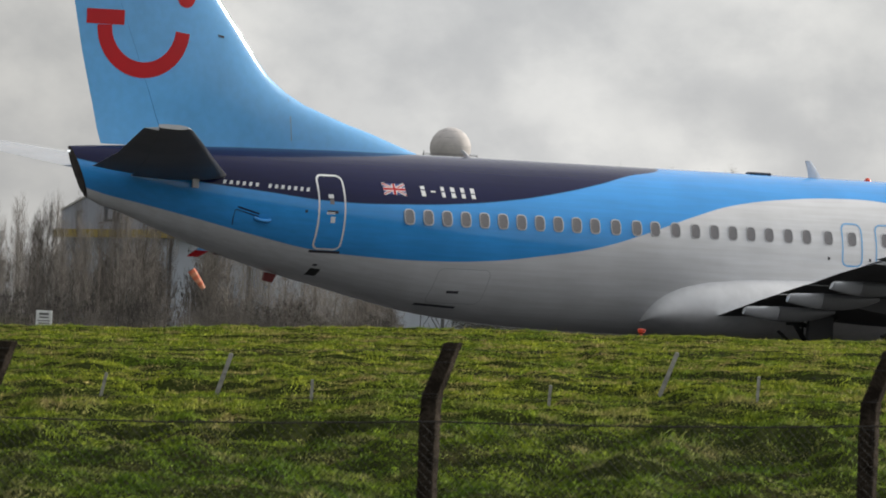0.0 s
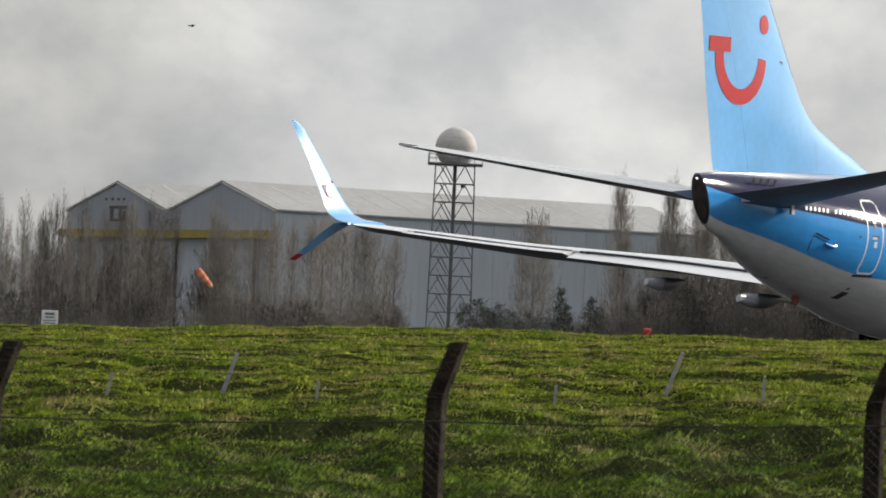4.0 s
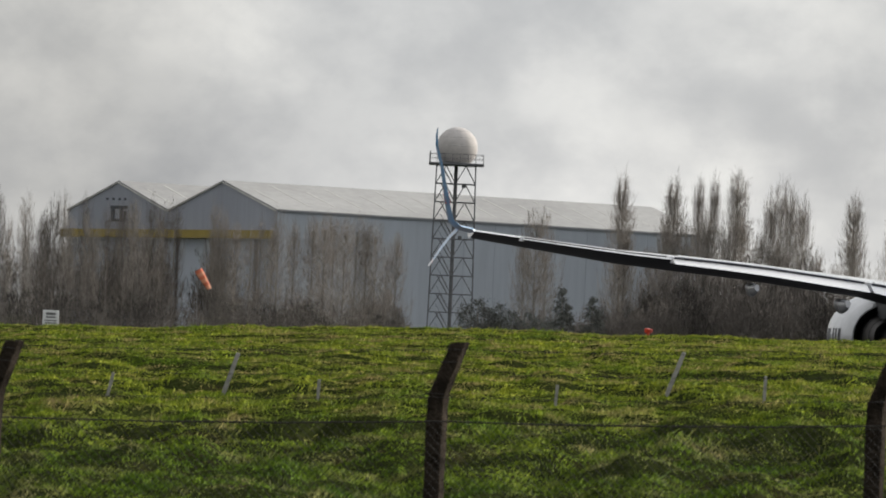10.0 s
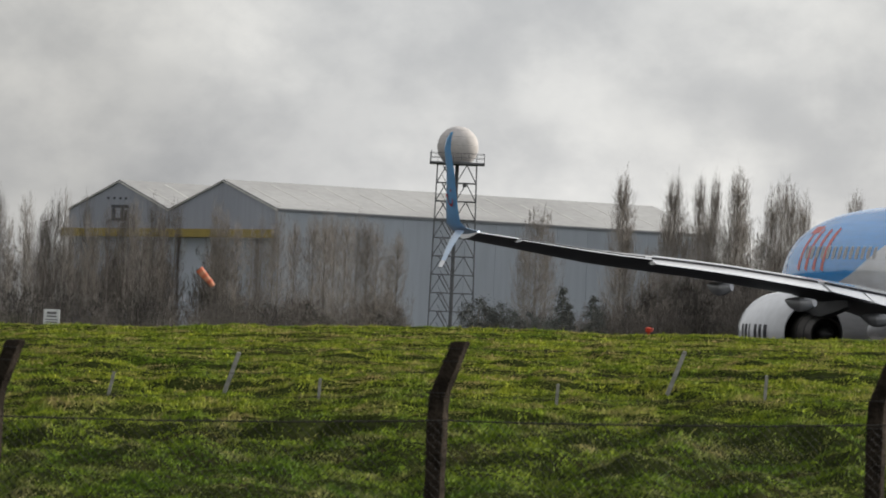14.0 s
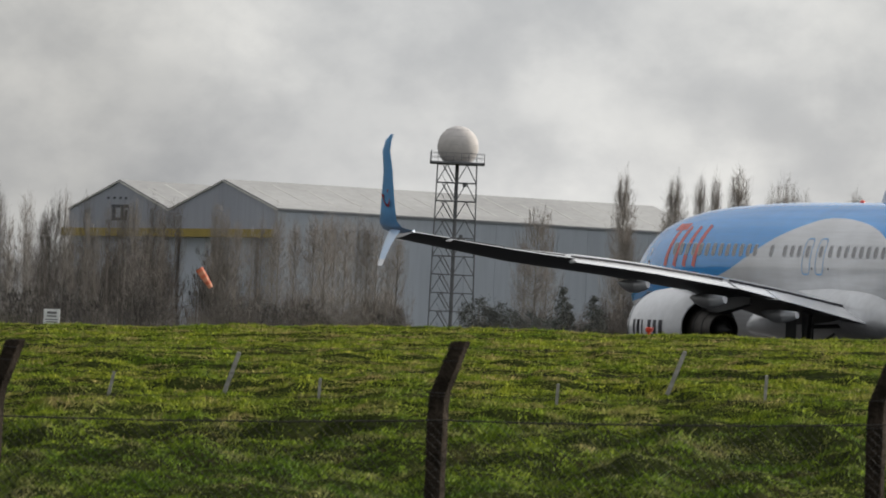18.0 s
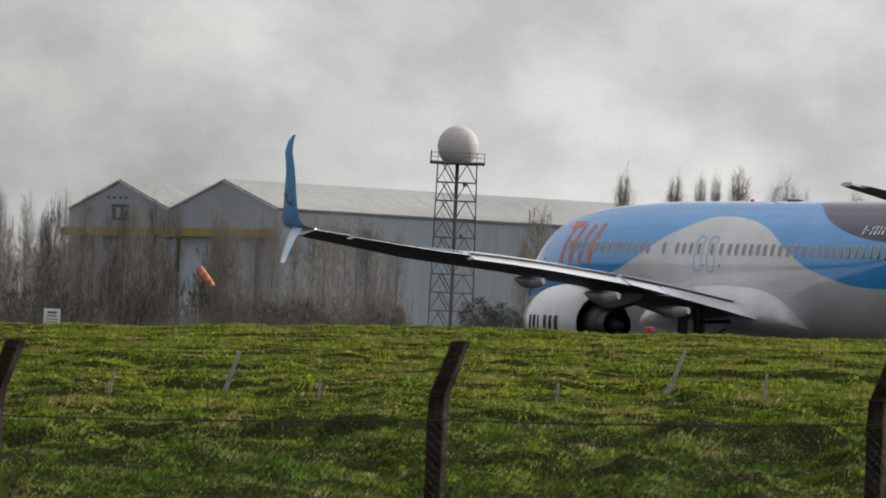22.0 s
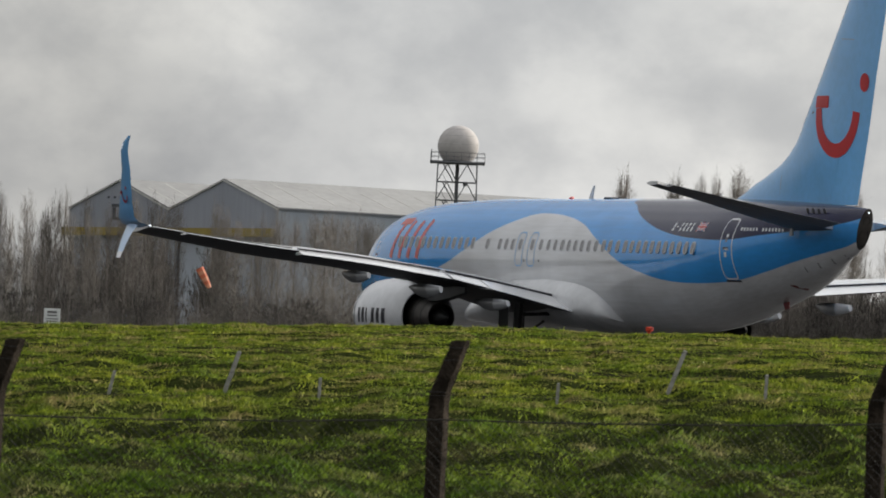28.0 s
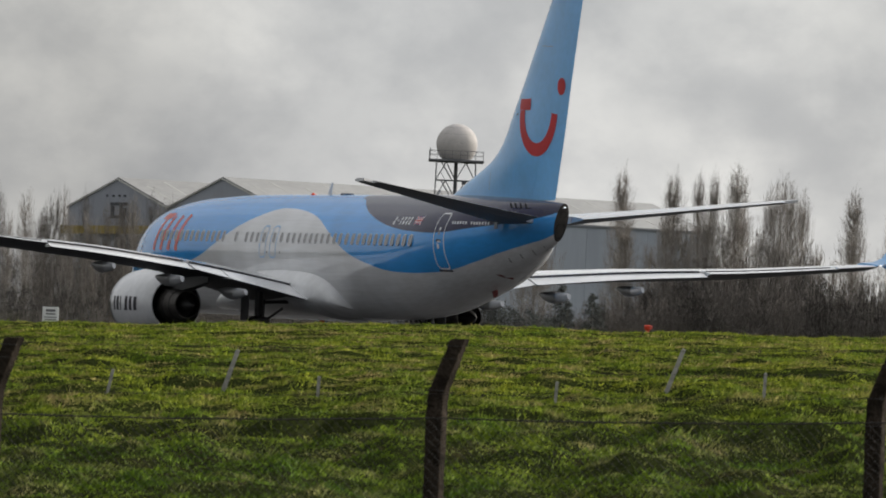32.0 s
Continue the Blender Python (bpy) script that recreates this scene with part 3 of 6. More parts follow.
# ---------------------------------------------------------------- fence close by
def fence_post():
    t = thing("fence_post", "weathered cranked concrete post of a wire fence", "fence post", "cranked fence posts")
    g = Geo()
    prof = [(-0.055, -1.30, 1.0), (-0.052, -0.02, 1.0), (-0.045, 0.10, 0.98), (0.02, 0.26, 0.95), (0.062, 0.372, 0.92), (0.070, 0.385, 0.80)]
    rings = []
    for cx, z, k in prof:
        hx, hy, c = 0.046 * k, 0.050 * k, 0.010
        rings.append([(cx - hx + c, -hy, z), (cx + hx - c, -hy, z), (cx + hx, -hy + c, z), (cx + hx, hy - c, z), (cx + hx - c, hy, z), (cx - hx + c, hy, z), (cx - hx, hy - c, z), (cx - hx, -hy + c, z)])
    rows = []
    for a, b in zip(rings, rings[1:]):
        steps = 12 if abs(a[0][2] - b[0][2]) > 0.5 else 3
        rows += [[tuple(Vector(p).lerp(Vector(q), k / steps)) for p, q in zip(a, b)] for k in range(steps)]
    rows.append(rings[-1])
    rng = random.Random(4)
    rows = [[tuple(c + rng.uniform(-0.0025, 0.0025) for c in p) for p in r] for r in rows]
    g.loft(rows, 0, True, True)
    part("shaft", g.done("fence_post_shaft", M["concrete"], True), t)
    for z, x in ((0.275, 0.03), (0.345, 0.055), (0.10, -0.045), (-0.05, -0.052)):
        s = Geo()
        s.rod((x - 0.050, -0.054, z), (x + 0.050, -0.054, z), 0.003)
        s.rod((x - 0.050, -0.054, z), (x - 0.050, 0.054, z), 0.003)
        part("tie_wire", s.done("tie_wire", M["wire"]), t)
    return t


FENCE_Y = 50.0
POSTS = ((-2.368, 0.935), (0.055, 1.030), (2.445, 1.090))


def fence():
    first = fence_post()
    first.matrix_basis = pose(POSTS[1][0], FENCE_Y, POSTS[1][1], 0, 0, -22)
    copy_thing(first, pose(POSTS[0][0], FENCE_Y, POSTS[0][1], 1, 1.5, -26))
    copy_thing(first, pose(POSTS[2][0], FENCE_Y, POSTS[2][1], 0, -0.5, -20))
    t = thing("wire_fence", "sagging rusty wire fence with diamond mesh between concrete posts", "fence")
    tilt = lambda x: (x - 0.055) * 0.034
    for k, (dz, off, r) in enumerate(((0.345, 0.05, 0.0014), (0.215, 0.0, 0.0014), (0.085, -0.07, 0.0014), (-0.048, -0.072, 0.0044))):
        g = Geo()
        xs = np.linspace(-2.75, 2.75, 67)
        pts = []
        for x in xs:
            span = (x + 2.368) / 2.41 % 1.0
            sag = -0.016 * 4 * span * (1 - span)
            pts.append((x, FENCE_Y + off, 1.030 + dz + tilt(x) + sag + 0.003 * noise.noise(Vector((x * 3, k, 0)))))
        g.tube(pts, r, 5)
        if k < 3:
            for i in range(2, len(pts), 2):
                p = Vector(pts[i])
                g.rod(p + Vector((-0.008, 0, -0.014)), p + Vector((0.008, 0, 0.014)), 0.0014, n=3)
                g.rod(p + Vector((0.010, 0, -0.012)), p + Vector((-0.010, 0, 0.012)), 0.0014, n=3)
        part("barbed_wire" if k < 3 else "line_wire", g.done("strand", M["wire"]), t)
    g = Geo()
    cell = 0.052
    top = 0.98
    n = int(5.5 / cell)
    rows = int(0.75 / (cell / 2))
    for i in range(n):
        for s in (1, -1):
            pts = []
            for j in range(rows):
                x = -2.75 + (i + (0.5 if j % 2 else 0.0) * s) * cell
                pts.append((x, FENCE_Y - 0.072, top + tilt(x) - j * cell / 2))
            g.tube(pts, 0.0019, 3)
    ob = part("chain_link", g.done("chain_link", M["mesh_wire"]), t)
    tagged(ob, "fine diamond wire mesh", kind="stuff")


fence()


def stake(height, lean, at, yaw=0, broad=0.024):
    t = thing("stake", "short pale weathered stake leaning in the grass" if abs(lean) > 8 else "short pale upright stake in the grass", "stake", "stakes in the field")
    g = Geo()
    rings = []
    for k in range(7):
        z = -0.1 + (height + 0.1) * k / 6
        w = broad * (1.0 - 0.06 * k / 6)
        rings.append([(-w, -w * 0.7, z), (w, -w * 0.7, z), (w, w * 0.7, z), (-w, w * 0.7, z)])
    rings.append([(-broad * 0.6, -broad * 0.3, height + 0.008), (broad * 0.6, -broad * 0.3, height + 0.008), (broad * 0.6, broad * 0.3, height + 0.008), (-broad * 0.6, broad * 0.3, height + 0.008)])
    g.loft(rings, 0, True, True)
    part("shaft", g.done("stake_shaft", M["stake"], True), t)
    x, y = at
    t.matrix_basis = pose(x, y, ground_z(x, y), 0, lean, yaw)
    return t


for h, lean, at in ((0.50, 18, (-2.33, 100)), (0.53, 20, (2.49, 100)), (0.25, 12, (-3.33, 93)), (0.23, 2, (-1.20, 93)), (0.28, 3, (1.19, 92)), (0.29, 2, (3.24, 91))):
    stake(h, lean, at, broad=0.024 if h > 0.4 else 0.016)


def notice_sign():
    t = thing("notice_sign", "small white notice board with dark unreadable lines at the grass edge", "sign", at=pose(-8.04, 190, 0.0, 0, 0, -4))
    g = Geo()
    g.box(-0.17, 0.17, -0.012, 0.012, 1.06, 1.475, chamfer=0.004)
    b = part("board", g.done("sign_board", M["sign"]), t)
    for z, w, hh in ((1.40, 0.10, 0.05), (1.33, 0.10, 0.03), (1.26, 0.13, 0.02), (1.21, 0.12, 0.02)):
        g = Geo()
        g.box(-w, w, -0.018, -0.0125, z - hh / 2, z + hh / 2)
        part("text_bar", g.done("sign_bar", M["sign_bar"]), b)
    for x in (-0.13, 0.13):
        g = Geo()
        g.rod((x, 0.02, -0.1), (x, 0.02, 1.45), 0.02, n=8)
        part("post", g.done("sign_post", M["steel"]), t)


def edge_marker():
    z = ground_z(3.90, 172)
    t = thing("edge_marker", "small red-orange taxiway edge marker on the grass", "marker", at=pose(3.90, 172, z + 0.02))
    g = Geo()
    g.turned([(-0.05, 0.03), (0.07, 0.03), (0.08, 0.02)], 12, "z", cap0=True, cap1=True)
    part("stem", g.done("marker_stem", M["lamp_red"], True), t)
    g = Geo()
    g.turned([(0.07, 0.035), (0.085, 0.062), (0.15, 0.07), (0.162, 0.055), (0.166, 0.02)], 14, "z", cap0=True, cap1=True)
    part("cap", g.done("marker_cap", M["lamp_red"], True), t)
    g = Geo()
    g.box(0.03, 0.085, -0.08, -0.055, 0.10, 0.16, chamfer=0.006)
    part("reflector", g.done("marker_reflector", M["letter_red"]), t)


notice_sign()
edge_marker()


# ---------------------------------------------------------------- hangar
def hangar():
    t = thing("hangar", "large grey two-bay hangar with pale ribbed roofs and yellow door beam", "hangar")
    C = Vector((-21.9, 1200.0))
    u = Vector((-29.5, 55.0)).normalized()
    L = C + u * 62.4
    s = Vector((55.0, 29.5)).normalized()
    D = 64.9
    base = -1.2

    def at(k, d, z):
        q = C + u * (62.4 * k) + s * d
        return (q.x, q.y, z)

    def drop(k, d):
        return -0.52 * k - 0.60 * d / D

    eave, apex, valley = 15.55, 19.35, 15.45
    ridge_k = ((0.0, eave), (0.255, apex), (0.51, valley), (0.755, apex - 0.02), (1.0, eave))
    inner = Vector((s.x, s.y))

    def slab(name, pts, thick, material, parent, label=""):
        """A quad with thickness along its inward normal."""
        p = [Vector(q) for q in pts]
        nrm = (p[1] - p[0]).cross(p[3] - p[0]).normalized() * thick
        g = Geo()
        g.add(p + [q - nrm for q in p], [(0, 1, 2, 3), (7, 6, 5, 4), (0, 4, 5, 1), (1, 5, 6, 2), (2, 6, 7, 3), (3, 7, 4, 0)])
        return part(name, g.done(name, material), parent, label)

    head, foot = 13.05, 11.95
    # front: two gables above the door beam
    for b, (k0, k1, k2) in enumerate(((0.0, 0.255, 0.51), (0.51, 0.755, 1.0))):
        e0, e1, e2 = [z + drop(k, 0) for k, z in ridge_k[2 * b:2 * b + 3]]
        g = Geo()
        outer = [at(k0, 0, head + drop(k0, 0)), at(k0, 0, e0), at(k1, 0, e1), at(k2, 0, e2), at(k2, 0, head + drop(k2, 0))]
        back = [(x + inner.x * 0.4, y + inner.y * 0.4, z) for x, y, z in outer]
        g.add(outer + back, [(0, 1, 2, 3, 4), (9, 8, 7, 6, 5), (0, 5, 6, 1), (1, 6, 7, 2), (2, 7, 8, 3), (3, 8, 9, 4), (4, 9, 5, 0)])
        part("gable", g.done("gable", M["gable"]), t, "grey clad gable end")
    slab("door_beam", [at(-0.002, -0.5, foot), at(1.002, -0.5, foot - 0.5), at(1.002, -0.5, head - 0.5), at(-0.002, -0.5, head)], 0.5, M["yellow"], t, "faded yellow beam over the doors")
    # doors: sliding leaves; a narrow dark one is set back in the gap
    cuts = (0.0, 0.10, 0.20, 0.300, 0.324, 0.472, 0.57, 0.68, 0.79, 0.895, 1.0)
    for i in range(10):
        a, b = cuts[i], cuts[i + 1] - 0.0008
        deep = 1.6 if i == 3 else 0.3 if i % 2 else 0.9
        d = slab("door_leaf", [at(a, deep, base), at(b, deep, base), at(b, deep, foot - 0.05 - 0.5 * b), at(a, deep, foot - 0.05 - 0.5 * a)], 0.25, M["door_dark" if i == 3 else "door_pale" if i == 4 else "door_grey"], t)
        for j in (0.33, 0.66):
            slab("rail", [at(a, deep - 0.06, 12 * j - 0.1), at(b, deep - 0.06, 12 * j - 0.1), at(b, deep - 0.06, 12 * j + 0.1), at(a, deep - 0.06, 12 * j + 0.1)], 0.06, M["gable"], d)
    # side wall in panels, back wall, far side
    n = 14
    for i in range(n):
        a, b = D * i / n, D * (i + 1) / n - 0.03
        slab("wall_panel", [at(0, a, base), at(0, a, eave + drop(0, a) + 0.10), at(0, b, eave + drop(0, b) + 0.10), at(0, b, base)], 0.3, M["cladding"], t)
    slab("wall_panel", [at(1, 0.5, base), at(1, D, base), at(1, D, 13.8), at(1, 0.5, 14.8)], 0.3, M["cladding"], t)
    slab("back_wall", [at(0, D, base), at(0, D, 14.8), at(1, D, 14.0), at(1, D, base)], 0.3, M["cladding"], t)
    # roofs
    for i in range(4):
        (k0, z0), (k1, z1) = ridge_k[i], ridge_k[i + 1]
        z0 += 0.1
        z1 += 0.1
        p = [at(k0, -0.04, z0 + drop(k0, 0)), at(k1, -0.04, z1 + drop(k1, 0)), at(k1, D + 0.3, z1 + drop(k1, D)), at(k0, D + 0.3, z0 + drop(k0, D))]
        if i % 2 == 0:
            p = p[::-1]
        r = slab("roof_slope", p, -0.22 if i % 2 == 0 else 0.22, M["roof"], t, "pale ribbed sheet roof slope")
        up = Vector((0, 0, 0.20))
        for j in range(15):
            d = 2.0 + j * 4.0
            lo, hi = ((k0, z0), (k1, z1)) if z0 < z1 else ((k1, z1), (k0, z0))
            ka, kb = lo[0] + (hi[0] - lo[0]) * 0.18, lo[0] + (hi[0] - lo[0]) * (0.92 if j % 2 else 0.72)
            za = lambda k, d: float(np.interp(k, *zip(*sorted((lo, hi))))) + drop(k, d)
            g = Geo()
            w = 0.42
            q = [at(ka, d, za(ka, d)), at(ka, d + w, za(ka, d + w)), at(kb, d + w, za(kb, d + w)), at(kb, d, za(kb, d))]
            q = [Vector(e) + up for e in q]
            g.add(q + [e + Vector((0, 0, 0.045)) for e in q], [(3, 2, 1, 0), (4, 5, 6, 7), (0, 1, 5, 4), (1, 2, 6, 5), (2, 3, 7, 6), (3, 0, 4, 7)])
            part("rooflight", g.done("rooflight", M["rooflight"]), r)
    # pale verge trim along the gables
    for (k0, z0), (k1, z1) in zip(ridge_k, ridge_k[1:]):
        q = [at(k0, -0.12, z0 + drop(k0, 0) - 0.02), at(k1, -0.12, z1 + drop(k1, 0) - 0.02), at(k1, -0.12, z1 + drop(k1, 0) + 0.13), at(k0, -0.12, z0 + drop(k0, 0) + 0.13)]
        slab("verge_trim", q, 0.1, M["skylight"], t)
    # gutters along both long eaves
    for k in (-0.004, 1.004):
        g = Geo()
        o = Vector((-u.x, -u.y, 0)) * (0.22 if k < 0 else -0.22)
        dn = Vector((0, 0, -0.24))
        rows = []
        for d in (0.0, D):
            p = Vector(at(k, d, eave + drop(max(0.0, k), d) + 0.14))
            rows.append([p - o, p + o, p + o * 0.8 + dn, p - o + dn])
        g.loft(rows, 0, True, True)
        part("gutter", g.done("gutter", M["door_dark"]), t, "dark grey eaves gutter")
    # faded lettering and vents high on the far gable
    def plate(k, w, z, hgt, name="letter_bar"):
        q = [at(k - w / 2, -0.04, z - hgt / 2), at(k + w / 2, -0.04, z - hgt / 2), at(k + w / 2, -0.04, z + hgt / 2), at(k - w / 2, -0.04, z + hgt / 2)]
        slab(name, q, 0.06, M["letters"], t)

    for k in (0.718, 0.745, 0.775, 0.805):
        plate(k, 0.010, 16.75, 0.30, "vent")
    plate(0.745, 0.085, 15.65, 0.42)
    plate(0.775, 0.016, 14.55, 1.7)
    plate(0.735, 0.014, 14.65, 1.9)
    plate(0.715, 0.012, 14.4, 1.4)
    plate(0.755, 0.05, 13.9, 0.35)


hangar()


# ---------------------------------------------------------------- radar tower
def radar_tower():
    X, Y, base = 1.15, 1100.0, -1.2
    t = thing("radar_tower", "dark steel lattice tower carrying a white radome ball", "radar tower", at=pose(X, Y, base, 0, 0, 0))
    top = 22.0
    half = lambda z: 2.70 - 0.36 * z / top
    corners = ((-1, -1), (1, -1), (1, 1), (-1, 1))
    levels = [top * k / 10 for k in range(11)]
    for cx, cy in corners:
        g = Geo()
        g.rod((cx * half(0), cy * half(0), 0), (cx * half(top), cy * half(top), top), 0.085, n=6)
        part("leg", g.done("tower_leg", M["steel"]), t)
    for i, (z0, z1) in enumerate(zip(levels, levels[1:])):
        for j in range(4):
            a, b = corners[j], corners[(j + 1) % 4]
            p0, p1 = Vector((a[0] * half(z0), a[1] * half(z0), z0)), Vector((b[0] * half(z0), b[1] * half(z0), z0))
            q0, q1 = Vector((a[0] * half(z1), a[1] * half(z1), z1)), Vector((b[0] * half(z1), b[1] * half(z1), z1))
            g = Geo()
            g.rod(q0, q1, 0.060, n=5)
            part("girt", g.done("tower_girt", M["steel"]), t)
            g = Geo()
            for k in (0.25, 0.75):
                peak = q0.lerp(q1, k)
                for foot in (k - 0.25, k + 0.25):
                    g.rod(p0.lerp(p1, foot), peak, 0.045, n=5)
            part("brace", g.done("tower_brace", M["steel"]), t)
        g = Geo()
        c = levels[i + 1]
        g.rod((-half(c), -half(c), c), (half(c), half(c), c), 0.04, n=4)
        part("plan_brace", g.done("tower_plan_brace", M["steel"]), t)
    g = Geo()
    g.box(-0.22, 0.22, -0.22, 0.22, 0, top, chamfer=0.05)
    part("cable_riser", g.done("cable_riser", M["steel"]), t)
    # a steep stair climbs from landing to landing beside the riser
    for z0, z1 in zip(levels, levels[1:]):
        g = Geo()
        lo, hi = Vector((-0.40, -0.55, z0)), Vector((-1.75, -0.55, z1))
        for dy in (0.0, 0.55):
            o = Vector((0, dy, 0))
            g.rod(lo + o, hi + o, 0.06, n=4)
            g.rod(lo + o + Vector((0, 0, 0.9)), hi + o + Vector((0, 0, 0.9)), 0.025, n=4)
        for k in range(1, 9):
            p = lo.lerp(hi, k / 9)
            g.box(p.x - 0.11, p.x + 0.11, p.y, p.y + 0.55, p.z - 0.02, p.z + 0.02)
        part("stair_flight", g.done("stair_flight", M["steel"]), t)
    for sx, z, r in ((1.0, 19.6, 0.24), (0.8, 13.4, 0.22)):
        g = Geo()
        g.box(sx - r, sx + r, -0.4, 0.3, z - r, z + r, chamfer=0.06)
        part("junction_box", g.done("junction_box", M["steel"]), t)
    g = Geo()
    g.box(-3.3, 3.3, -3.3, 3.3, top, top + 0.28, chamfer=0.05)
    deck = part("platform", g.done("tower_platform", M["steel"]), t)
    for j in range(4):
        a, b = corners[j], corners[(j + 1) % 4]
        g = Geo()
        for h in (0.55, 1.05):
            g.rod((a[0] * 3.24, a[1] * 3.24, top + 0.28 + h), (b[0] * 3.24, b[1] * 3.24, top + 0.28 + h), 0.025, n=5)
        for k in range(7):
            p = Vector((a[0] * 3.24, a[1] * 3.24, 0)).lerp(Vector((b[0] * 3.24, b[1] * 3.24, 0)), k / 7)
            g.rod((p.x, p.y, top + 0.2), (p.x, p.y, top + 1.33), 0.028, n=5)
        part("handrail", g.done("handrail", M["steel"]), deck)
    g = Geo()
    g.box(-3.2, -3.1, -3.15, -3.05, top + 0.2, top + 1.62)
    part("light_pole", g.done("light_pole", M["steel"]), deck)
    rad = 2.47
    cz = top + 0.02 + rad * 0.86
    g = Geo()
    prof = []
    for k in range(25):
        a = -math.pi / 2 + 0.53 + (math.pi - 0.54) * k / 24
        prof.append((cz + rad * math.sin(a), max(0.01, rad * math.cos(a))))
    g.turned(prof, 48, "z", cap0=True, cap1=True)
    dome = part("radome", g.done("radome", M["radome"], True), t, "off-white weather-stained radome ball")
    for k in range(5):
        a = -0.75 + k * 0.42
        g = Geo()
        r = rad * math.cos(a)
        g.turned([(cz + rad * math.sin(a) - 0.03, r + 0.003), (cz + rad * math.sin(a), r + 0.018), (cz + rad * math.sin(a) + 0.03, r - 0.003)], 48, "z")
        part("seam", g.done("radome_seam", M["seam"], True), dome)
    g = Geo()
    g.turned([(top + 0.2, 1.75), (top + 0.75, 1.7)], 32, "z")
    part("dome_ring", g.done("dome_ring", M["steel"], True), t)


radar_tower()


# ---------------------------------------------------------------- bare trees
def bare_tree(seed, height, spread, strands, fine, crown_material, name="poplar", label="tall bare winter poplar", stems=1, droop=0.0, low=0.04, point=0.6, thick=(0.011, 0.019), bushy=0.40):
    """A trunk with limbs in one part, the crown of fine upright twigs in another."""
    rng = random.Random(seed)
    t = thing(name, label, "tree", "bare trees round the airfield")
    wood, crown = Geo(), Geo()

    def env(rel):
        return spread * (min(1.0, (rel + 0.06) / 0.34) ** 0.7) * max(0.0, 1 - max(0.0, (rel - 0.30) / 0.72) ** 1.7) ** point

    def spike(p, q, w0):
        side = Vector((rng.uniform(-1, 1), rng.uniform(-1, 1), 0.01)).normalized() * w0
        crown.add([p - side, p + side, q], [(0, 1, 2)])

    for st in range(stems):
        ox = 0 if st == 0 else rng.uniform(-0.5, 0.5) * spread
        oy = 0 if st == 0 else rng.uniform(-0.5, 0.5) * spread
        hh = height * (1.0 if st == 0 else rng.uniform(0.62, 0.95))
        sway = [Vector((ox + 0.05 * spread * noise.noise(Vector((seed, k * 0.7, st))), oy, hh * k / 8)) for k in range(9)]
        sway[0].z = -0.4
        r = hh * 0.0070
        for k in range(8):
            wood.rod(sway[k], sway[k + 1], r * (1 - k / 8.3), r * (1 - (k + 1) / 8.3), n=5)
        for i in range(strands // stems):
            z0 = hh * (low + (0.82 - low) * rng.random() ** 0.85)
            rise = hh * rng.uniform(0.10, 0.27) * (1 - droop)
            z1 = min(hh * rng.uniform(0.9, 1.0), z0 + rise)
            rel = z1 / hh
            a = rng.uniform(0, 6.283)
            rad = env(rel) * rng.uniform(0.12, 1.0) ** 0.6 * (1.0 + 0.25 * noise.noise(Vector((math.cos(a) * 2, math.sin(a) * 2, z1 * 0.5 + seed))))
            d = Vector((math.cos(a), math.sin(a), 0))
            k = min(7, int(z0 / hh * 8))
            p0 = sway[k].lerp(sway[k + 1], z0 / hh * 8 - k)
            p1 = p0 + d * rad * 0.9 + Vector((0, 0, (z1 - z0) * 0.30))
            p2 = p0 + d * rad + Vector((0, 0, z1 - z0))
            w = 0.016 * (1.25 - rel * 0.7) * height / 15.0
            wood.rod(p0, p1, w * 0.85, w * 0.6, n=3)
            spike(p1, p2, w * 0.6)
            for j in range(fine):
                f = rng.random()
                s0 = p0.lerp(p1, 0.3 + f * 1.4) if f < 0.5 else p1.lerp(p2, f * 2 - 1)
                b = a + rng.uniform(-1.9, 1.9)
                ln = height * rng.uniform(0.022, 0.060)
                o = rng.uniform(0.05, bushy + droop)
                spike(s0, s0 + Vector((math.cos(b) * o, math.sin(b) * o, 1)) * ln, rng.uniform(*thick) * height / 15.0)
    part("trunk", wood.done(name + "_wood", M["bark"]), t)
    part("crown", crown.done(name + "_crown", M[crown_material]), t)
    t["tall"] = height
    return t


GROUND_FAR = -1.1
PLANTED = set()


def put(src, x, tall, y, wide=1.0):
    """One tree of a kind at x, y, grown to a height."""
    k = tall / src["tall"]
    m = pose(x, y, GROUND_FAR, 0, 0, random.uniform(0, 360)) @ Matrix.Diagonal((k * wide, k * wide, k, 1))
    o = copy_thing(src, m) if src.name in PLANTED else src
    PLANTED.add(src.name)
    o.matrix_basis = m
    return o


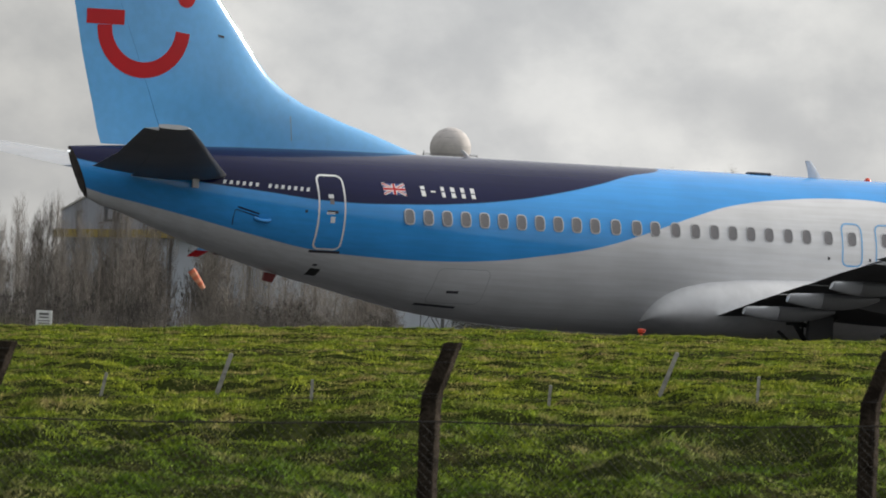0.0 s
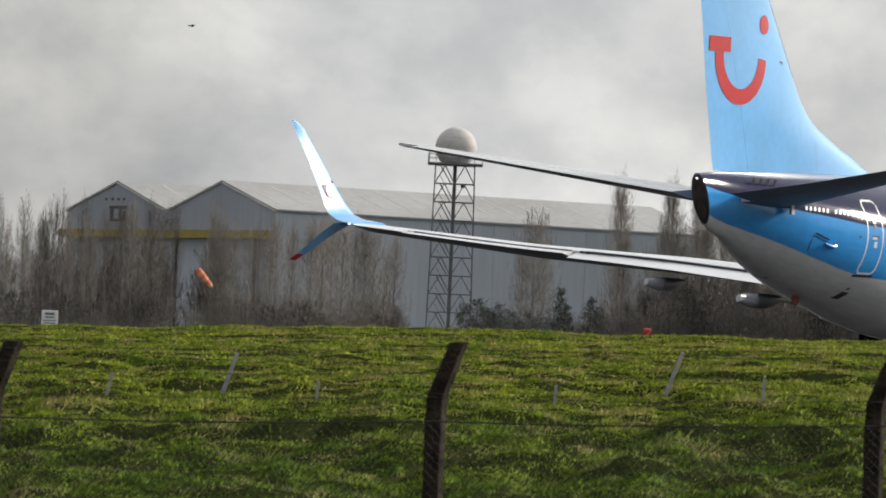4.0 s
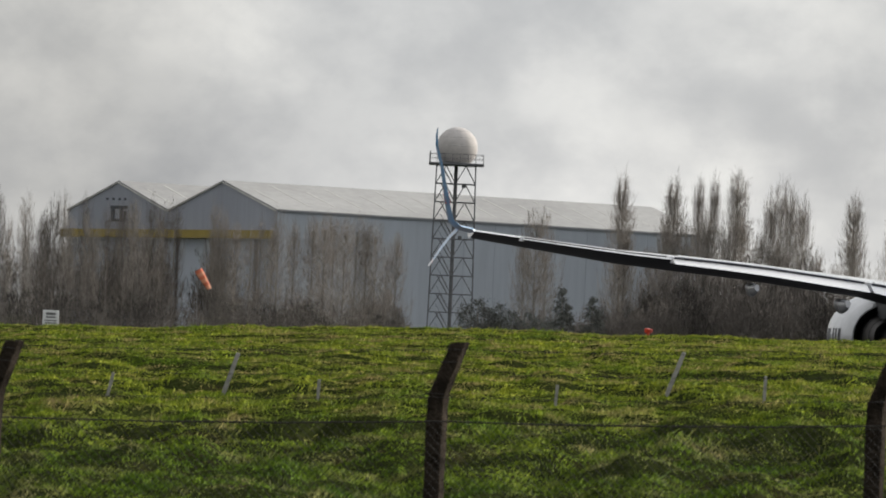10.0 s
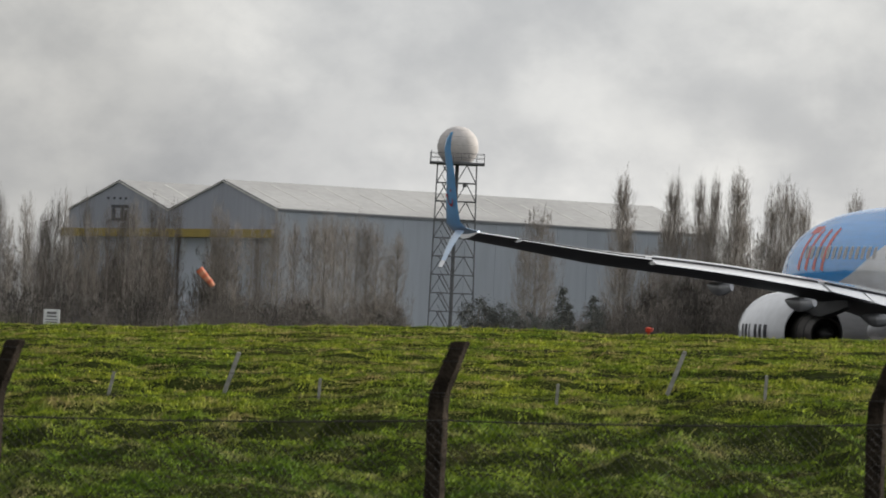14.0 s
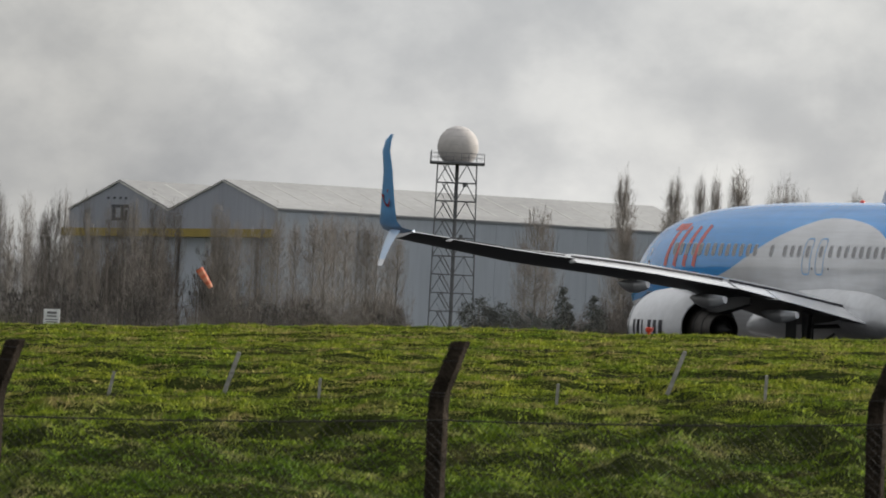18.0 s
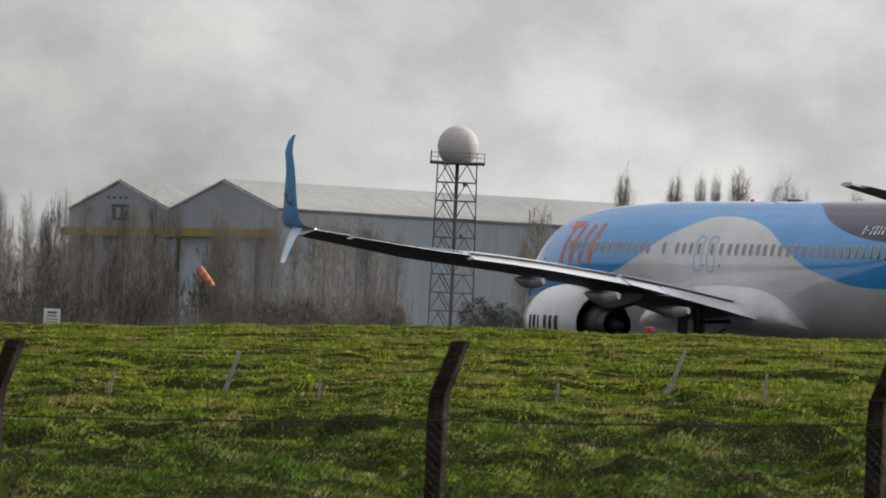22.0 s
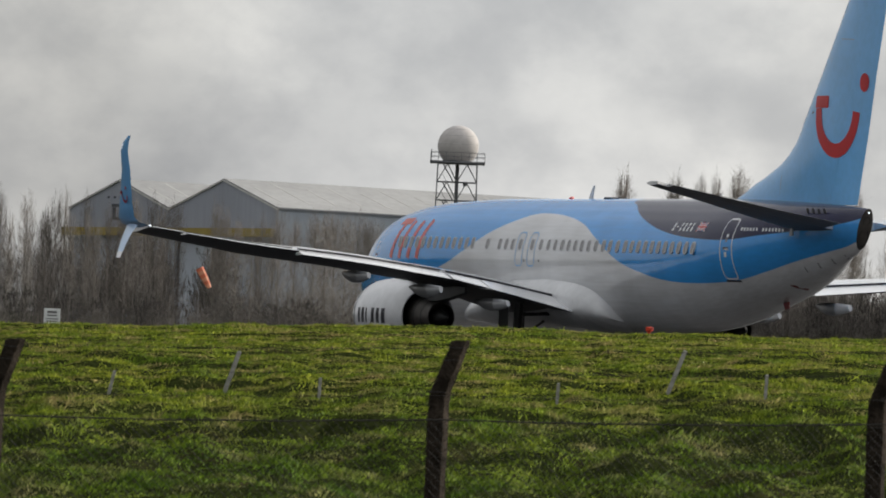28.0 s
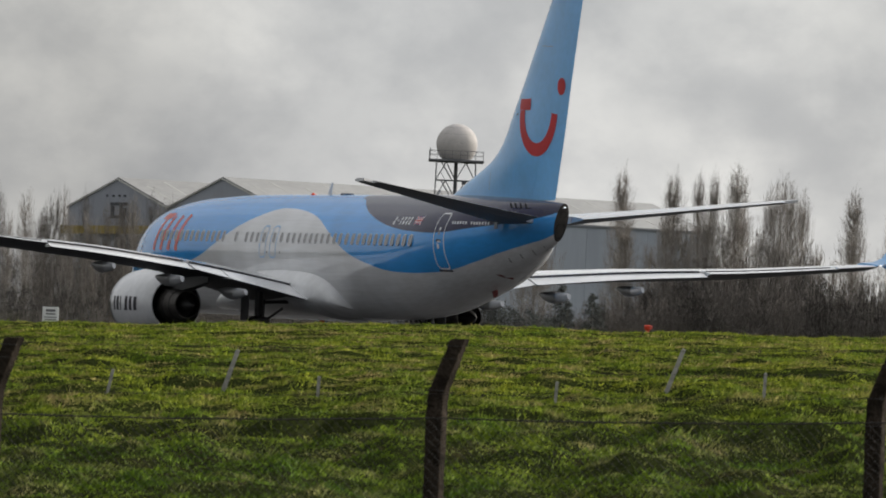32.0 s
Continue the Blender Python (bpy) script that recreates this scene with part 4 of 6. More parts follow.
def leafy(seed, h, w, cone):
    """A dark evergreen: short trunk and clumps of small leaves."""
    rng = random.Random(seed)
    t = thing("evergreen_tree" if cone else "evergreen_bush", "dark green conifer behind the field" if cone else "dark evergreen bush at the tower's foot", "tree" if cone else "bush", "evergreens by the tower")
    g = Geo()
    g.rod((0, 0, -0.3), (0, 0, h * 0.9), h * 0.03, 0.02, n=6)
    part("trunk", g.done("evergreen_trunk", M["bark"]), t)
    g = Geo()
    lobes = []
    for i in range(70 if cone else 34):
        z = h * (rng.random() ** (1.2 if cone else 0.75)) * 0.94
        reach = w * ((1 - z / h) ** 0.8 if cone else math.sqrt(max(0.05, 1 - (z / h) ** 2.2))) * math.sqrt(rng.uniform(0.1, 1.0))
        a = rng.uniform(0, 6.283)
        lobes.append((Vector((math.cos(a) * reach, math.sin(a) * reach, z)), (0.075 if cone else 0.15) * h * rng.uniform(0.6, 1.25)))
    for i in range(5200):
        c, r = rng.choice(lobes)
        p = c + Vector((rng.gauss(0, 0.5), rng.gauss(0, 0.5), rng.gauss(0, 0.42))) * r
        s = rng.uniform(0.06, 0.12)
        d1 = Vector((rng.uniform(-1, 1), rng.uniform(-1, 1), rng.uniform(-0.4, 0.6))) * s
        d2 = Vector((rng.uniform(-1, 1), rng.uniform(-1, 1), rng.uniform(-0.2, 1.0))) * s
        g.add([p, p + d1, p + d1 * 0.6 + d2, p + d2], [(0, 1, 2, 3)])
    part("crown", g.done("evergreen_crown", M["evergreen"]), t)
    t["tall"] = h
    return t


FINE = (0.007, 0.012)


def woods():
    K = {
        "slim_a": bare_tree(11, 15.0, 1.55, 150, 16, "twig", thick=FINE, bushy=0.9), "slim_b": bare_tree(12, 15.0, 1.9, 160, 16, "twig", thick=FINE, bushy=1.0), "slim_c": bare_tree(13, 15.0, 1.4, 140, 16, "pale_twig", thick=FINE, bushy=0.8),
        "slim_d": bare_tree(23, 15.0, 1.8, 160, 16, "dark_twig", thick=FINE, bushy=0.9), "slim_e": bare_tree(24, 15.0, 2.1, 270, 17, "twig", thick=FINE, bushy=1.0, low=0.02, point=0.7),
        "dense_a": bare_tree(14, 20.0, 3.3, 390, 17, "pale_twig", thick=FINE, point=0.8, low=0.01, bushy=1.0), "dense_b": bare_tree(15, 20.0, 2.6, 350, 17, "pale_twig", thick=FINE, point=0.8, low=0.01, bushy=1.0), "dense_c": bare_tree(19, 20.0, 3.2, 390, 17, "pale_twig", stems=2, thick=FINE, point=0.8, low=0.01, bushy=1.0),
        "broad": bare_tree(16, 15.0, 3.3, 300, 18, "twig", "bare_tree", "spreading bare winter tree", 1, 0.15, 0.10, 0.55),
        "thicket": bare_tree(20, 10.0, 2.4, 300, 13, "brush", "bare_thicket", "dense brown leafless thicket", 4, 0.1, 0.0, 0.5, (0.026, 0.045)),
        "thicket_dark": bare_tree(25, 10.0, 2.4, 300, 13, "dark_brush", "bare_thicket", "dense dark leafless thicket", 4, 0.1, 0.0, 0.5, (0.026, 0.045)),
        "shrub_dark": bare_tree(26, 5.0, 2.1, 175, 12, "dark_brush", "bare_shrub", "low dark leafless shrub", 4, 0.25, 0.0, 0.5, (0.045, 0.075)),
        "shrub_a": bare_tree(17, 5.0, 1.9, 170, 12, "brush", "bare_shrub", "low brown leafless shrub", 4, 0.25, 0.0, 0.5, (0.045, 0.075)),
        "shrub_b": bare_tree(18, 5.0, 2.2, 180, 12, "brush", "bare_shrub", "low brown leafless shrub", 5, 0.3, 0.0, 0.5, (0.045, 0.075)),
    }
    rng = random.Random(21)
    # long rows of poplars before the hangar, with a gap at its open door
    x = -50.0
    while x < -24.5:
        if not -29.3 < x < -26.3:
            kind = rng.choice(("slim_d", "slim_d", "slim_d", "slim_a", "slim_b") if x < -29.3 else ("slim_a", "slim_b", "slim_c"))
            put(K[kind], x, rng.uniform(12.8, 16.0), rng.choice((1000, 1010, 1020)), rng.uniform(0.85, 1.15))
        x += rng.uniform(0.6, 1.05)
    # nearer the tower they stand apart, so that each crown shows
    x = -24.0
    while x < -3.9:
        if not -16.0 < x < -14.7:
            tall = rng.uniform(13.2, 15.4) if x < -6.5 else rng.uniform(10.5, 13.0)
            put(K[rng.choice(("slim_e", "slim_e", "slim_b", "slim_c"))], x, tall, rng.choice((1000, 1010, 1020)), rng.uniform(0.95, 1.3))
        x += rng.uniform(0.85, 1.5)
    x = -50.5
    while x < -4.2:
        if not -30.2 < x < -27.0:
            put(K[rng.choice(("thicket_dark", "slim_d", "thicket_dark") if x < -29 else ("thicket", "thicket_dark"))], x, rng.uniform(8.6, 11.8) if x < -24 else rng.uniform(4.2, 7.0), rng.choice((1032, 1038, 1044)), 1.15)
        x += rng.uniform(0.65, 1.1)
    x = -50.0
    while x < -3.2:
        put(K[rng.choice(("shrub_dark", "shrub_dark", "shrub_a") if x < -29 else ("shrub_a", "shrub_b", "shrub_dark"))], x, rng.uniform(3.6, 5.4), rng.choice((984, 992)), rng.uniform(0.9, 1.3))
        x += rng.uniform(1.0, 1.7)
    # single poplars by the tower and beyond
    for x, tall, kind, w in ((19.8, 21.2, "dense_b", 1.0), (20.2, 15.0, "dense_b", 1.2), (10.3, 16.8, "broad", 1.0), (9.0, 13.6, "slim_b", 1.1), (11.6, 13.0, "slim_a", 1.2), (25.4, 20.9, "dense_b", 1.1), (24.6, 16.5, "dense_a", 0.9), (26.9, 15.0, "broad", 0.9), (28.4, 21.1, "dense_b", 0.72), (29.9, 21.2, "dense_b", 0.68), (29.1, 16.8, "dense_b", 1.0), (32.2, 21.9, "dense_b", 1.12), (33.3, 17.5, "dense_a", 0.9), (31.1, 15.5, "broad", 0.8), (36.3, 19.6, "dense_a", 0.85), (37.4, 21.4, "dense_c", 0.9), (38.6, 20.2, "dense_a", 0.9), (39.8, 19.2, "dense_a", 0.75), (45.8, 19.9, "dense_b", 1.12), (45.2, 15.0, "dense_a", 0.8), (50.2, 17.9, "dense_a", 1.0), (35.2, 15.5, "broad", 0.75), (41.5, 13.5, "broad", 0.7), (23.0, 13.0, "broad", 0.7), (43.6, 12.0, "broad", 0.6)):
        put(K[kind], x, tall, rng.choice((1014, 1020, 1026)), w)
    x = 3.6
    while x < 51:
        hi = float(np.interp(x, (3.8, 13.6, 19.8, 24.7, 41.3, 44.4, 50.5), (4.6, 5.4, 6.8, 10.4, 11.8, 10.0, 11.0)))
        put(K[rng.choice(("shrub_a", "shrub_b") if x < 22 else ("shrub_dark", "shrub_b", "shrub_a"))], x + rng.uniform(-0.5, 0.5), hi * rng.uniform(0.6, 0.8), 985, rng.uniform(0.9, 1.1))
        put(K[rng.choice(("thicket_dark", "thicket")) if hi > 6 else "shrub_b"], x + rng.uniform(-0.5, 0.5), hi * rng.uniform(0.85, 1.05), 1003, rng.uniform(0.8, 1.0))
        x += rng.uniform(0.55, 0.85)
    b1, b2 = leafy(31, 4.0, 2.0, False), leafy(32, 5.0, 1.3, True)
    for x, tall, src in ((2.9, 4.6, b1), (4.0, 5.6, b1), (5.2, 4.9, b1), (6.3, 5.2, b1), (7.6, 4.4, b1), (9.2, 4.4, b1), (10.4, 3.8, b1), (12.9, 7.4, b2), (13.5, 5.6, b2), (12.3, 4.4, b1), (16.2, 6.6, b2), (16.9, 5.0, b2)):
        put(src, x, tall, rng.choice((976, 979, 973)), rng.uniform(0.7, 1.05))


woods()


# ---------------------------------------------------------------- the airliner
# body axes: x forward from the main wheels, y to port, z up from the ground
BODY = [  # x, top, bottom, half width
    (-18.40, 5.16, 5.02, 0.10), (-17.74, 5.25, 4.09, 0.21), (-17.0, 5.31, 3.85, 0.38), (-16.0, 5.36, 3.48, 0.75), (-15.0, 5.40, 3.15, 1.08), (-14.0, 5.43, 2.86, 1.34), (-13.0, 5.45, 2.60, 1.57),
    (-12.0, 5.47, 2.38, 1.71), (-11.0, 5.48, 2.16, 1.80), (-10.0, 5.48, 1.94, 1.85), (-9.0, 5.48, 1.77, 1.875), (-8.0, 5.48, 1.66, 1.88), (-6.5, 5.475, 1.56, 1.88), (-4.0, 5.465, 1.50, 1.88), (0.0, 5.45, 1.47, 1.88),
    (8.0, 5.41, 1.46, 1.88), (10.5, 5.34, 1.46, 1.88), (12.0, 5.28, 1.46, 1.85), (13.5, 5.17, 1.47, 1.75), (15.0, 4.98, 1.50, 1.56), (16.2, 4.75, 1.55, 1.28), (17.2, 4.42, 1.63, 1.00), (17.9, 4.10, 1.72, 0.80),
    (18.5, 3.70, 1.86, 0.62), (19.0, 3.38, 2.05, 0.45), (19.3, 3.18, 2.22, 0.33), (19.5, 3.02, 2.42, 0.21), (19.60, 2.85, 2.62, 0.08),
]


def smooth_table(table):
    """The stations run through a smooth curve, closer together."""
    out = []
    n = len(table)
    for i in range(n - 1):
        p0, p1, p2, p3 = table[max(0, i - 1)], table[i], table[i + 1], table[min(n - 1, i + 2)]
        steps = max(2, int(abs(p2[0] - p1[0]) / 0.35))
        for s in range(steps):
            u = s / steps
            x = p1[0] + (p2[0] - p1[0]) * u
            row = [x]
            for k in range(1, 4):
                m1 = (p2[k] - p0[k]) / (p2[0] - p0[0]) * (p2[0] - p1[0]) if p2[0] != p0[0] else 0
                m2 = (p3[k] - p1[k]) / (p3[0] - p1[0]) * (p2[0] - p1[0]) if p3[0] != p1[0] else 0
                h = (2 * u**3 - 3 * u**2 + 1) * p1[k] + (u**3 - 2 * u**2 + u) * m1 + (-2 * u**3 + 3 * u**2) * p2[k] + (u**3 - u**2) * m2
                row.append(h)
            out.append(tuple(row))
    out.append(table[-1])
    return out


BODY_FINE = smooth_table(BODY)


def body_mid(top, bot):
    return bot + (top - bot) * 0.531


def skin_y(x, z):
    """Half width of the body at a station and height."""
    top, bot, hw = lerp(x, BODY_FINE)
    zm = body_mid(top, bot)
    h = (top - zm) if z > zm else (zm - bot)
    return hw * math.sqrt(max(0.0, 1 - ((z - zm) / h) ** 2))


def fuselage(t):
    g = Geo()
    n = 72
    rings = []
    for x, top, bot, hw in BODY_FINE:
        if x < -17.75:
            continue
        zm = body_mid(top, bot)
        ring = []
        for k in range(n):
            a = 2 * math.pi * k / n
            z = zm + ((top - zm) if math.sin(a) > 0 else (zm - bot)) * math.sin(a)
            shear = max(0.0, (-16.4 - x)) / 1.34 * 0.50 * ((z - 4.09) / 1.16)
            ring.append((x - max(0.0, shear), hw * math.cos(a), z))
        rings.append(ring)
    g.loft(rings, 0, False, True)
    end = rings[0]
    c = Vector((sum(p[0] for p in end) / n, 0, sum(p[2] for p in end) / n))
    body = part("fuselage", g.done("fuselage", M["body"], True), t, "fuselage in white, light blue and navy sweeps")
    # blunt end of the tail cone with its two outlets
    g = Geo()
    mid = [tuple(c + (Vector(p) - c) * 0.85 + Vector((-0.02, 0, 0))) for p in end]
    inn = [tuple(c + (Vector(p) - c) * 0.30 + Vector((-0.025, 0, 0))) for p in end]
    g.loft([end, mid, inn], 0, False, True)
    cone = part("tail_cone", g.done("tail_cone", M["soot"], True), t, "sooty metal end of the tail cone")
    for zc, rz, ry in ((4.42, 0.255, 0.155), (4.90, 0.12, 0.10)):
        xo = -17.74 - 0.43 * (zc - 4.09)
        g = Geo()
        ring = lambda k, dx: [(xo + dx - 0.43 * rz * k * math.sin(2 * math.pi * i / 24), ry * k * math.cos(2 * math.pi * i / 24), zc + rz * k * math.sin(2 * math.pi * i / 24)) for i in range(24)]
        g.loft([ring(1.0, 0.10), ring(1.0, -0.025), ring(0.84, -0.025), ring(0.80, 0.06)], 0, False, True)
        part("outlet", g.done("tail_outlet", M["black"], True), cone, "dark round outlet")
    g = Geo()
    g.turned([(0.0, 0.004), (0.015, 0.020), (0.06, 0.024), (0.12, 0.022)], 12, "x", (-18.27, 0, 5.13), cap0=True, cap1=True)
    part("tail_light", g.done("tail_light", M["glow"], True), cone, "white tail light")
    return body


def skin_patch(points, side, lift, material, name, parent, thick=0.0, label="", at_y=skin_y):
    """A thin piece of marking that follows the skin. points: an outline in x and z."""
    g = Geo()
    front = [(x, side * (at_y(x, z) + lift), z) for x, z in points]
    n = len(points)
    f = tuple(range(n)) if side < 0 else tuple(range(n - 1, -1, -1))
    back = [(x, side * (abs(y) - lift * 0.8), z) for (x, y, z) in [(q[0], q[1], q[2]) for q in front]]
    g.add(front + back, [f] + [(i, (i + 1) % n, n + (i + 1) % n, n + i) for i in range(n)])
    return part(name, g.done(name, material), parent, label)


def skin_grid(fn, nu, nv, side, lift, material, name, parent, label="", at_y=skin_y):
    """A sheet over the skin, fn(u, v) giving x and z, fine enough to follow the curve."""
    g = Geo()
    v = []
    for j in range(nv + 1):
        for i in range(nu + 1):
            x, z = fn(i / nu, j / nv)
            v.append((x, side * (at_y(x, z) + lift), z))
    f = []
    for j in range(nv):
        for i in range(nu):
            a = j * (nu + 1) + i
            q = (a, a + 1, a + nu + 2, a + nu + 1)
            f.append(q if side < 0 else q[::-1])
    g.add(v, f)
    return part(name, g.done(name, material, True), parent, label)


def stroke(path, width, side, lift, material, name, parent, label="", at_y=skin_y, closed=False):
    """A painted line of some width along a path in x and z."""
    g = Geo()
    n = len(path)
    v = []
    for i, (x, z) in enumerate(path):
        a = path[(i - 1) % n] if closed or i else path[i]
        b = path[(i + 1) % n] if closed or i < n - 1 else path[i]
        d = Vector((b[0] - a[0], b[1] - a[1]))
        d = d.normalized() if d.length > 0 else Vector((1, 0))
        nx, nz = -d.y * width / 2, d.x * width / 2
        for s in (1, -1):
            xx, zz = x + s * nx, z + s * nz
            v.append((xx, side * (at_y(xx, zz) + lift), zz))
    f = []
    for i in range(n if closed else n - 1):
        a, b = 2 * i, 2 * ((i + 1) % n)
        q = (a, b, b + 1, a + 1)
        f.append(q if side > 0 else q[::-1])
    g.add(v, f)
    return part(name, g.done(name, material, True), parent, label)


def rounded(x0, x1, z0, z1, r, lean=0.0, steps=5, fine=6):
    """Outline of a rounded rectangle."""
    pts = []
    for cx, cz, a0 in ((x1 - r, z1 - r, 0), (x0 + r, z1 - r, 90), (x0 + r, z0 + r, 180), (x1 - r, z0 + r, 270)):
        for k in range(steps + 1):
            a = radians(a0 + 90 * k / steps)
            pts.append((cx + r * math.cos(a), cz + r * math.sin(a)))
    out = []
    for i, p in enumerate(pts):
        q = pts[(i + 1) % len(pts)]
        d = math.dist(p, q)
        m = max(1, int(d / 0.12))
        out += [(p[0] + (q[0] - p[0]) * k / m, p[1] + (q[1] - p[1]) * k / m) for k in range(m)]
    return [(x + lean * (z - z0), z) for x, z in out]


# cabin windows: distances aft of the wing from one pitch, with the wider gaps that the body has
AFT = [-10.31 + 0.4955 * k for k in range(11)] + [-4.79, -4.22, -3.72, -3.16, -2.62, -2.10, -1.60, -1.10, -0.60, -0.07, 0.44, 1.04]
WINDOWS = AFT + [1.70, 2.64] + [3.25, 3.76, 4.27] + [5.24] + [6.42 + 0.508 * k for k in range(13)]


def window_meshes(side):
    zc = 4.0
    y = lambda x, z: 1.88 * math.sqrt(max(0.0, 1 - ((z - body_mid(5.475, 1.47)) / (5.475 - body_mid(5.475, 1.47))) ** 2))
    o = [(0.140 * math.copysign(abs(math.cos(a)) ** 0.62, math.cos(a)), zc + 0.185 * math.copysign(abs(math.sin(a)) ** 0.62, math.sin(a))) for a in [2 * math.pi * k / 20 for k in range(20)]]
    i = [(x * 0.84, zc + (z - zc) * 0.86) for x, z in o]
    g = Geo()
    ro = [(x, side * (y(x, z) + 0.0035), z) for x, z in o]
    ri = [(x, side * (y(x, z) + 0.006), z) for x, z in i]
    rb = [(x, side * (y(x, z) - 0.03), z) for x, z in o]
    rd = [(x * 0.97, side * (y(x, z) + 0.001), z) for x, z in i]
    rings = [rb, ro, ri, rd]
    g.loft(rings if side < 0 else [r[::-1] for r in rings], 0, False, False)
    frame_me = g.done("window_rim", M["pane_rim"], True)
    g = Geo()
    cx = (0.0, side * (y(0, zc) + 0.003), zc)
    rp = [(x * 0.985, side * (y(x, z) + 0.0028), z) for x, z in i]
    n = len(rp)
    g.add(rp + [cx], [((k + 1) % n, k, n) if side > 0 else (k, (k + 1) % n, n) for k in range(n)])
    return frame_me, g.done("window_pane", M["pane"], True)


def cabin(body):
    for side in (1, -1):
        rim, pane = window_meshes(side)
        for x in WINDOWS:
            dy = max(skin_y(x + e, z) - skin_y(0.0, z) for z in (3.82, 4.0, 4.18) for e in (-0.14, 0.14))
            w = part("window", rim, body, at=pose(x, side * dy, 0))
            part("pane", pane, w)
        # aft and forward doors with painted outlines
        for xc, z0, z1, w, lean in ((-12.25, 3.16, 4.86, 0.64, 0.06), (15.1, 2.75, 4.55, 0.84, 0.0)):
            out = rounded(xc - w / 2, xc + w / 2, z0, z1, 0.14)
            d = stroke(out, 0.044 if xc < 0 else 0.014, side, 0.006, M["line_white" if xc < 0 else "pane_rim"], "door", body, "cabin door outlined in white", closed=True)
            skin_grid(lambda u, v: (xc - 0.36 + 0.72 * u, z0 - 0.09 + 0.06 * v), 4, 2, side, 0.012, M["line_dark"], "sill", d)
            for hx, hz, hw, hh, mt in ((0.02, 0.86, 0.13, 0.035, "line_dark"), (0.0, 1.10, 0.05, 0.06, "pane"), (-0.02, 1.22, 0.06, 0.045, "line_white"), (0.03, 0.68, 0.055, 0.07, "line_white"), (-0.03, 0.83, 0.10, 0.025, "line_white")):
                skin_patch([(xc + hx - hw, z0 + hz - hh), (xc + hx + hw, z0 + hz - hh), (xc + hx + hw, z0 + hz + hh), (xc + hx - hw, z0 + hz + hh)], side, 0.009, M[mt], "door_fitting", d)
        # overwing exits
        for xc in (1.70, 2.64):
            out = rounded(xc - 0.27, xc + 0.27, 3.36, 4.36, 0.15)
            stroke(out, 0.04, side, 0.006, M["line_blue"], "overwing_exit", body, "exit hatch outlined in blue", closed=True)
        for x, z in ((1.05, 3.52), (2.2, 3.52)):
            skin_patch([(x - 0.03, z - 0.035), (x + 0.03, z - 0.035), (x + 0.03, z + 0.035), (x - 0.03, z + 0.035)], side, 0.006, M["line_dark"], "label_plate", body)
        # registration as plain bars, flag, type line as plain bars
        if side < 0:
            cx, step, fx, tx = -9.98, 1, -10.62, -14.85
        else:
            cx, step, fx, tx = -8.28, -1, -10.42, -12.82
        for k, w in enumerate((0.11, 0.12, 0.09, 0.11, 0.10, 0.11)):
            x = cx + step * (0.12 + k * 0.265)
            z0, z1 = (4.49, 4.73) if k != 1 else (4.59, 4.63)
            skin_patch([(x - w / 2, z0), (x + w / 2, z0), (x + w / 2, z1), (x - w / 2, z1)], side, 0.006, M["line_white"], "registration_bar", body)
        for k in range(14):
            if k == 6:
                continue
            x = tx + step * (0.08 + k * 0.150)
            z = 4.60 - (0.09 * k / 13 if side < 0 else 0.02)
            skin_patch([(x - 0.050, z - 0.045), (x + 0.020, z - 0.045), (x + 0.050, z + 0.045), (x - 0.020, z + 0.045)], side, 0.006, M["line_white"], "type_bar", body)
        zf, hw, hh = 4.62, 0.29, 0.125
        fl = skin_grid(lambda u, v: (fx - hw + 2 * hw * u, zf - hh + 2 * hh * v), 6, 4, side, 0.005, M["flag_blue"], "flag", body, "small union flag")
        for (a, b, wd, mt, li) in (((-hw, -hh), (hw, hh), 0.062, "line_white", 0.007), ((-hw, hh), (hw, -hh), 0.062, "line_white", 0.0075), ((-hw, -hh), (hw, hh), 0.024, "red", 0.0085), ((-hw, hh), (hw, -hh), 0.024, "red", 0.009), ((0, -hh), (0, hh), 0.10, "line_white", 0.0095), ((-hw, 0), (hw, 0), 0.085, "line_white", 0.010), ((0, -hh), (0, hh), 0.06, "red", 0.011), ((-hw, 0), (hw, 0), 0.05, "red", 0.0115)):
            stroke([(fx + a[0] + (b[0] - a[0]) * k / 6, zf + a[1] + (b[1] - a[1]) * k / 6) for k in range(7)], wd, side, li, M[mt], "flag_stripe", fl)
        # large slanted red mark behind the nose, as plain strokes
        if side > 0:
            strokes = ([(13.62, 4.64), (12.45, 4.66)], [(12.95, 4.66), (13.25, 3.50)], [(12.15, 4.66), (12.42, 3.50)], [(11.35, 4.66), (11.62, 3.50)], [(10.58, 4.70), (10.86, 3.50)])
        else:
            strokes = ([(10.9, 4.66), (11.85, 4.66)], [(11.35, 4.66), (11.2, 3.62)], [(11.98, 4.64), (11.80, 3.60)], [(12.68, 4.64), (12.50, 3.60)], [(13.3, 4.68), (13.15, 3.60)])
        for path in strokes:
            fine = []
            for a, b in zip(path, path[1:]):
                fine += [(a[0] + (b[0] - a[0]) * k / 6, a[1] + (b[1] - a[1]) * k / 6) for k in range(6)]
            fine.append(path[-1])
            stroke(fine, 0.20 if path is strokes[0] else 0.27, side, 0.008 if path is strokes[0] else 0.010, M["letter_red"], "mark_stroke", body)
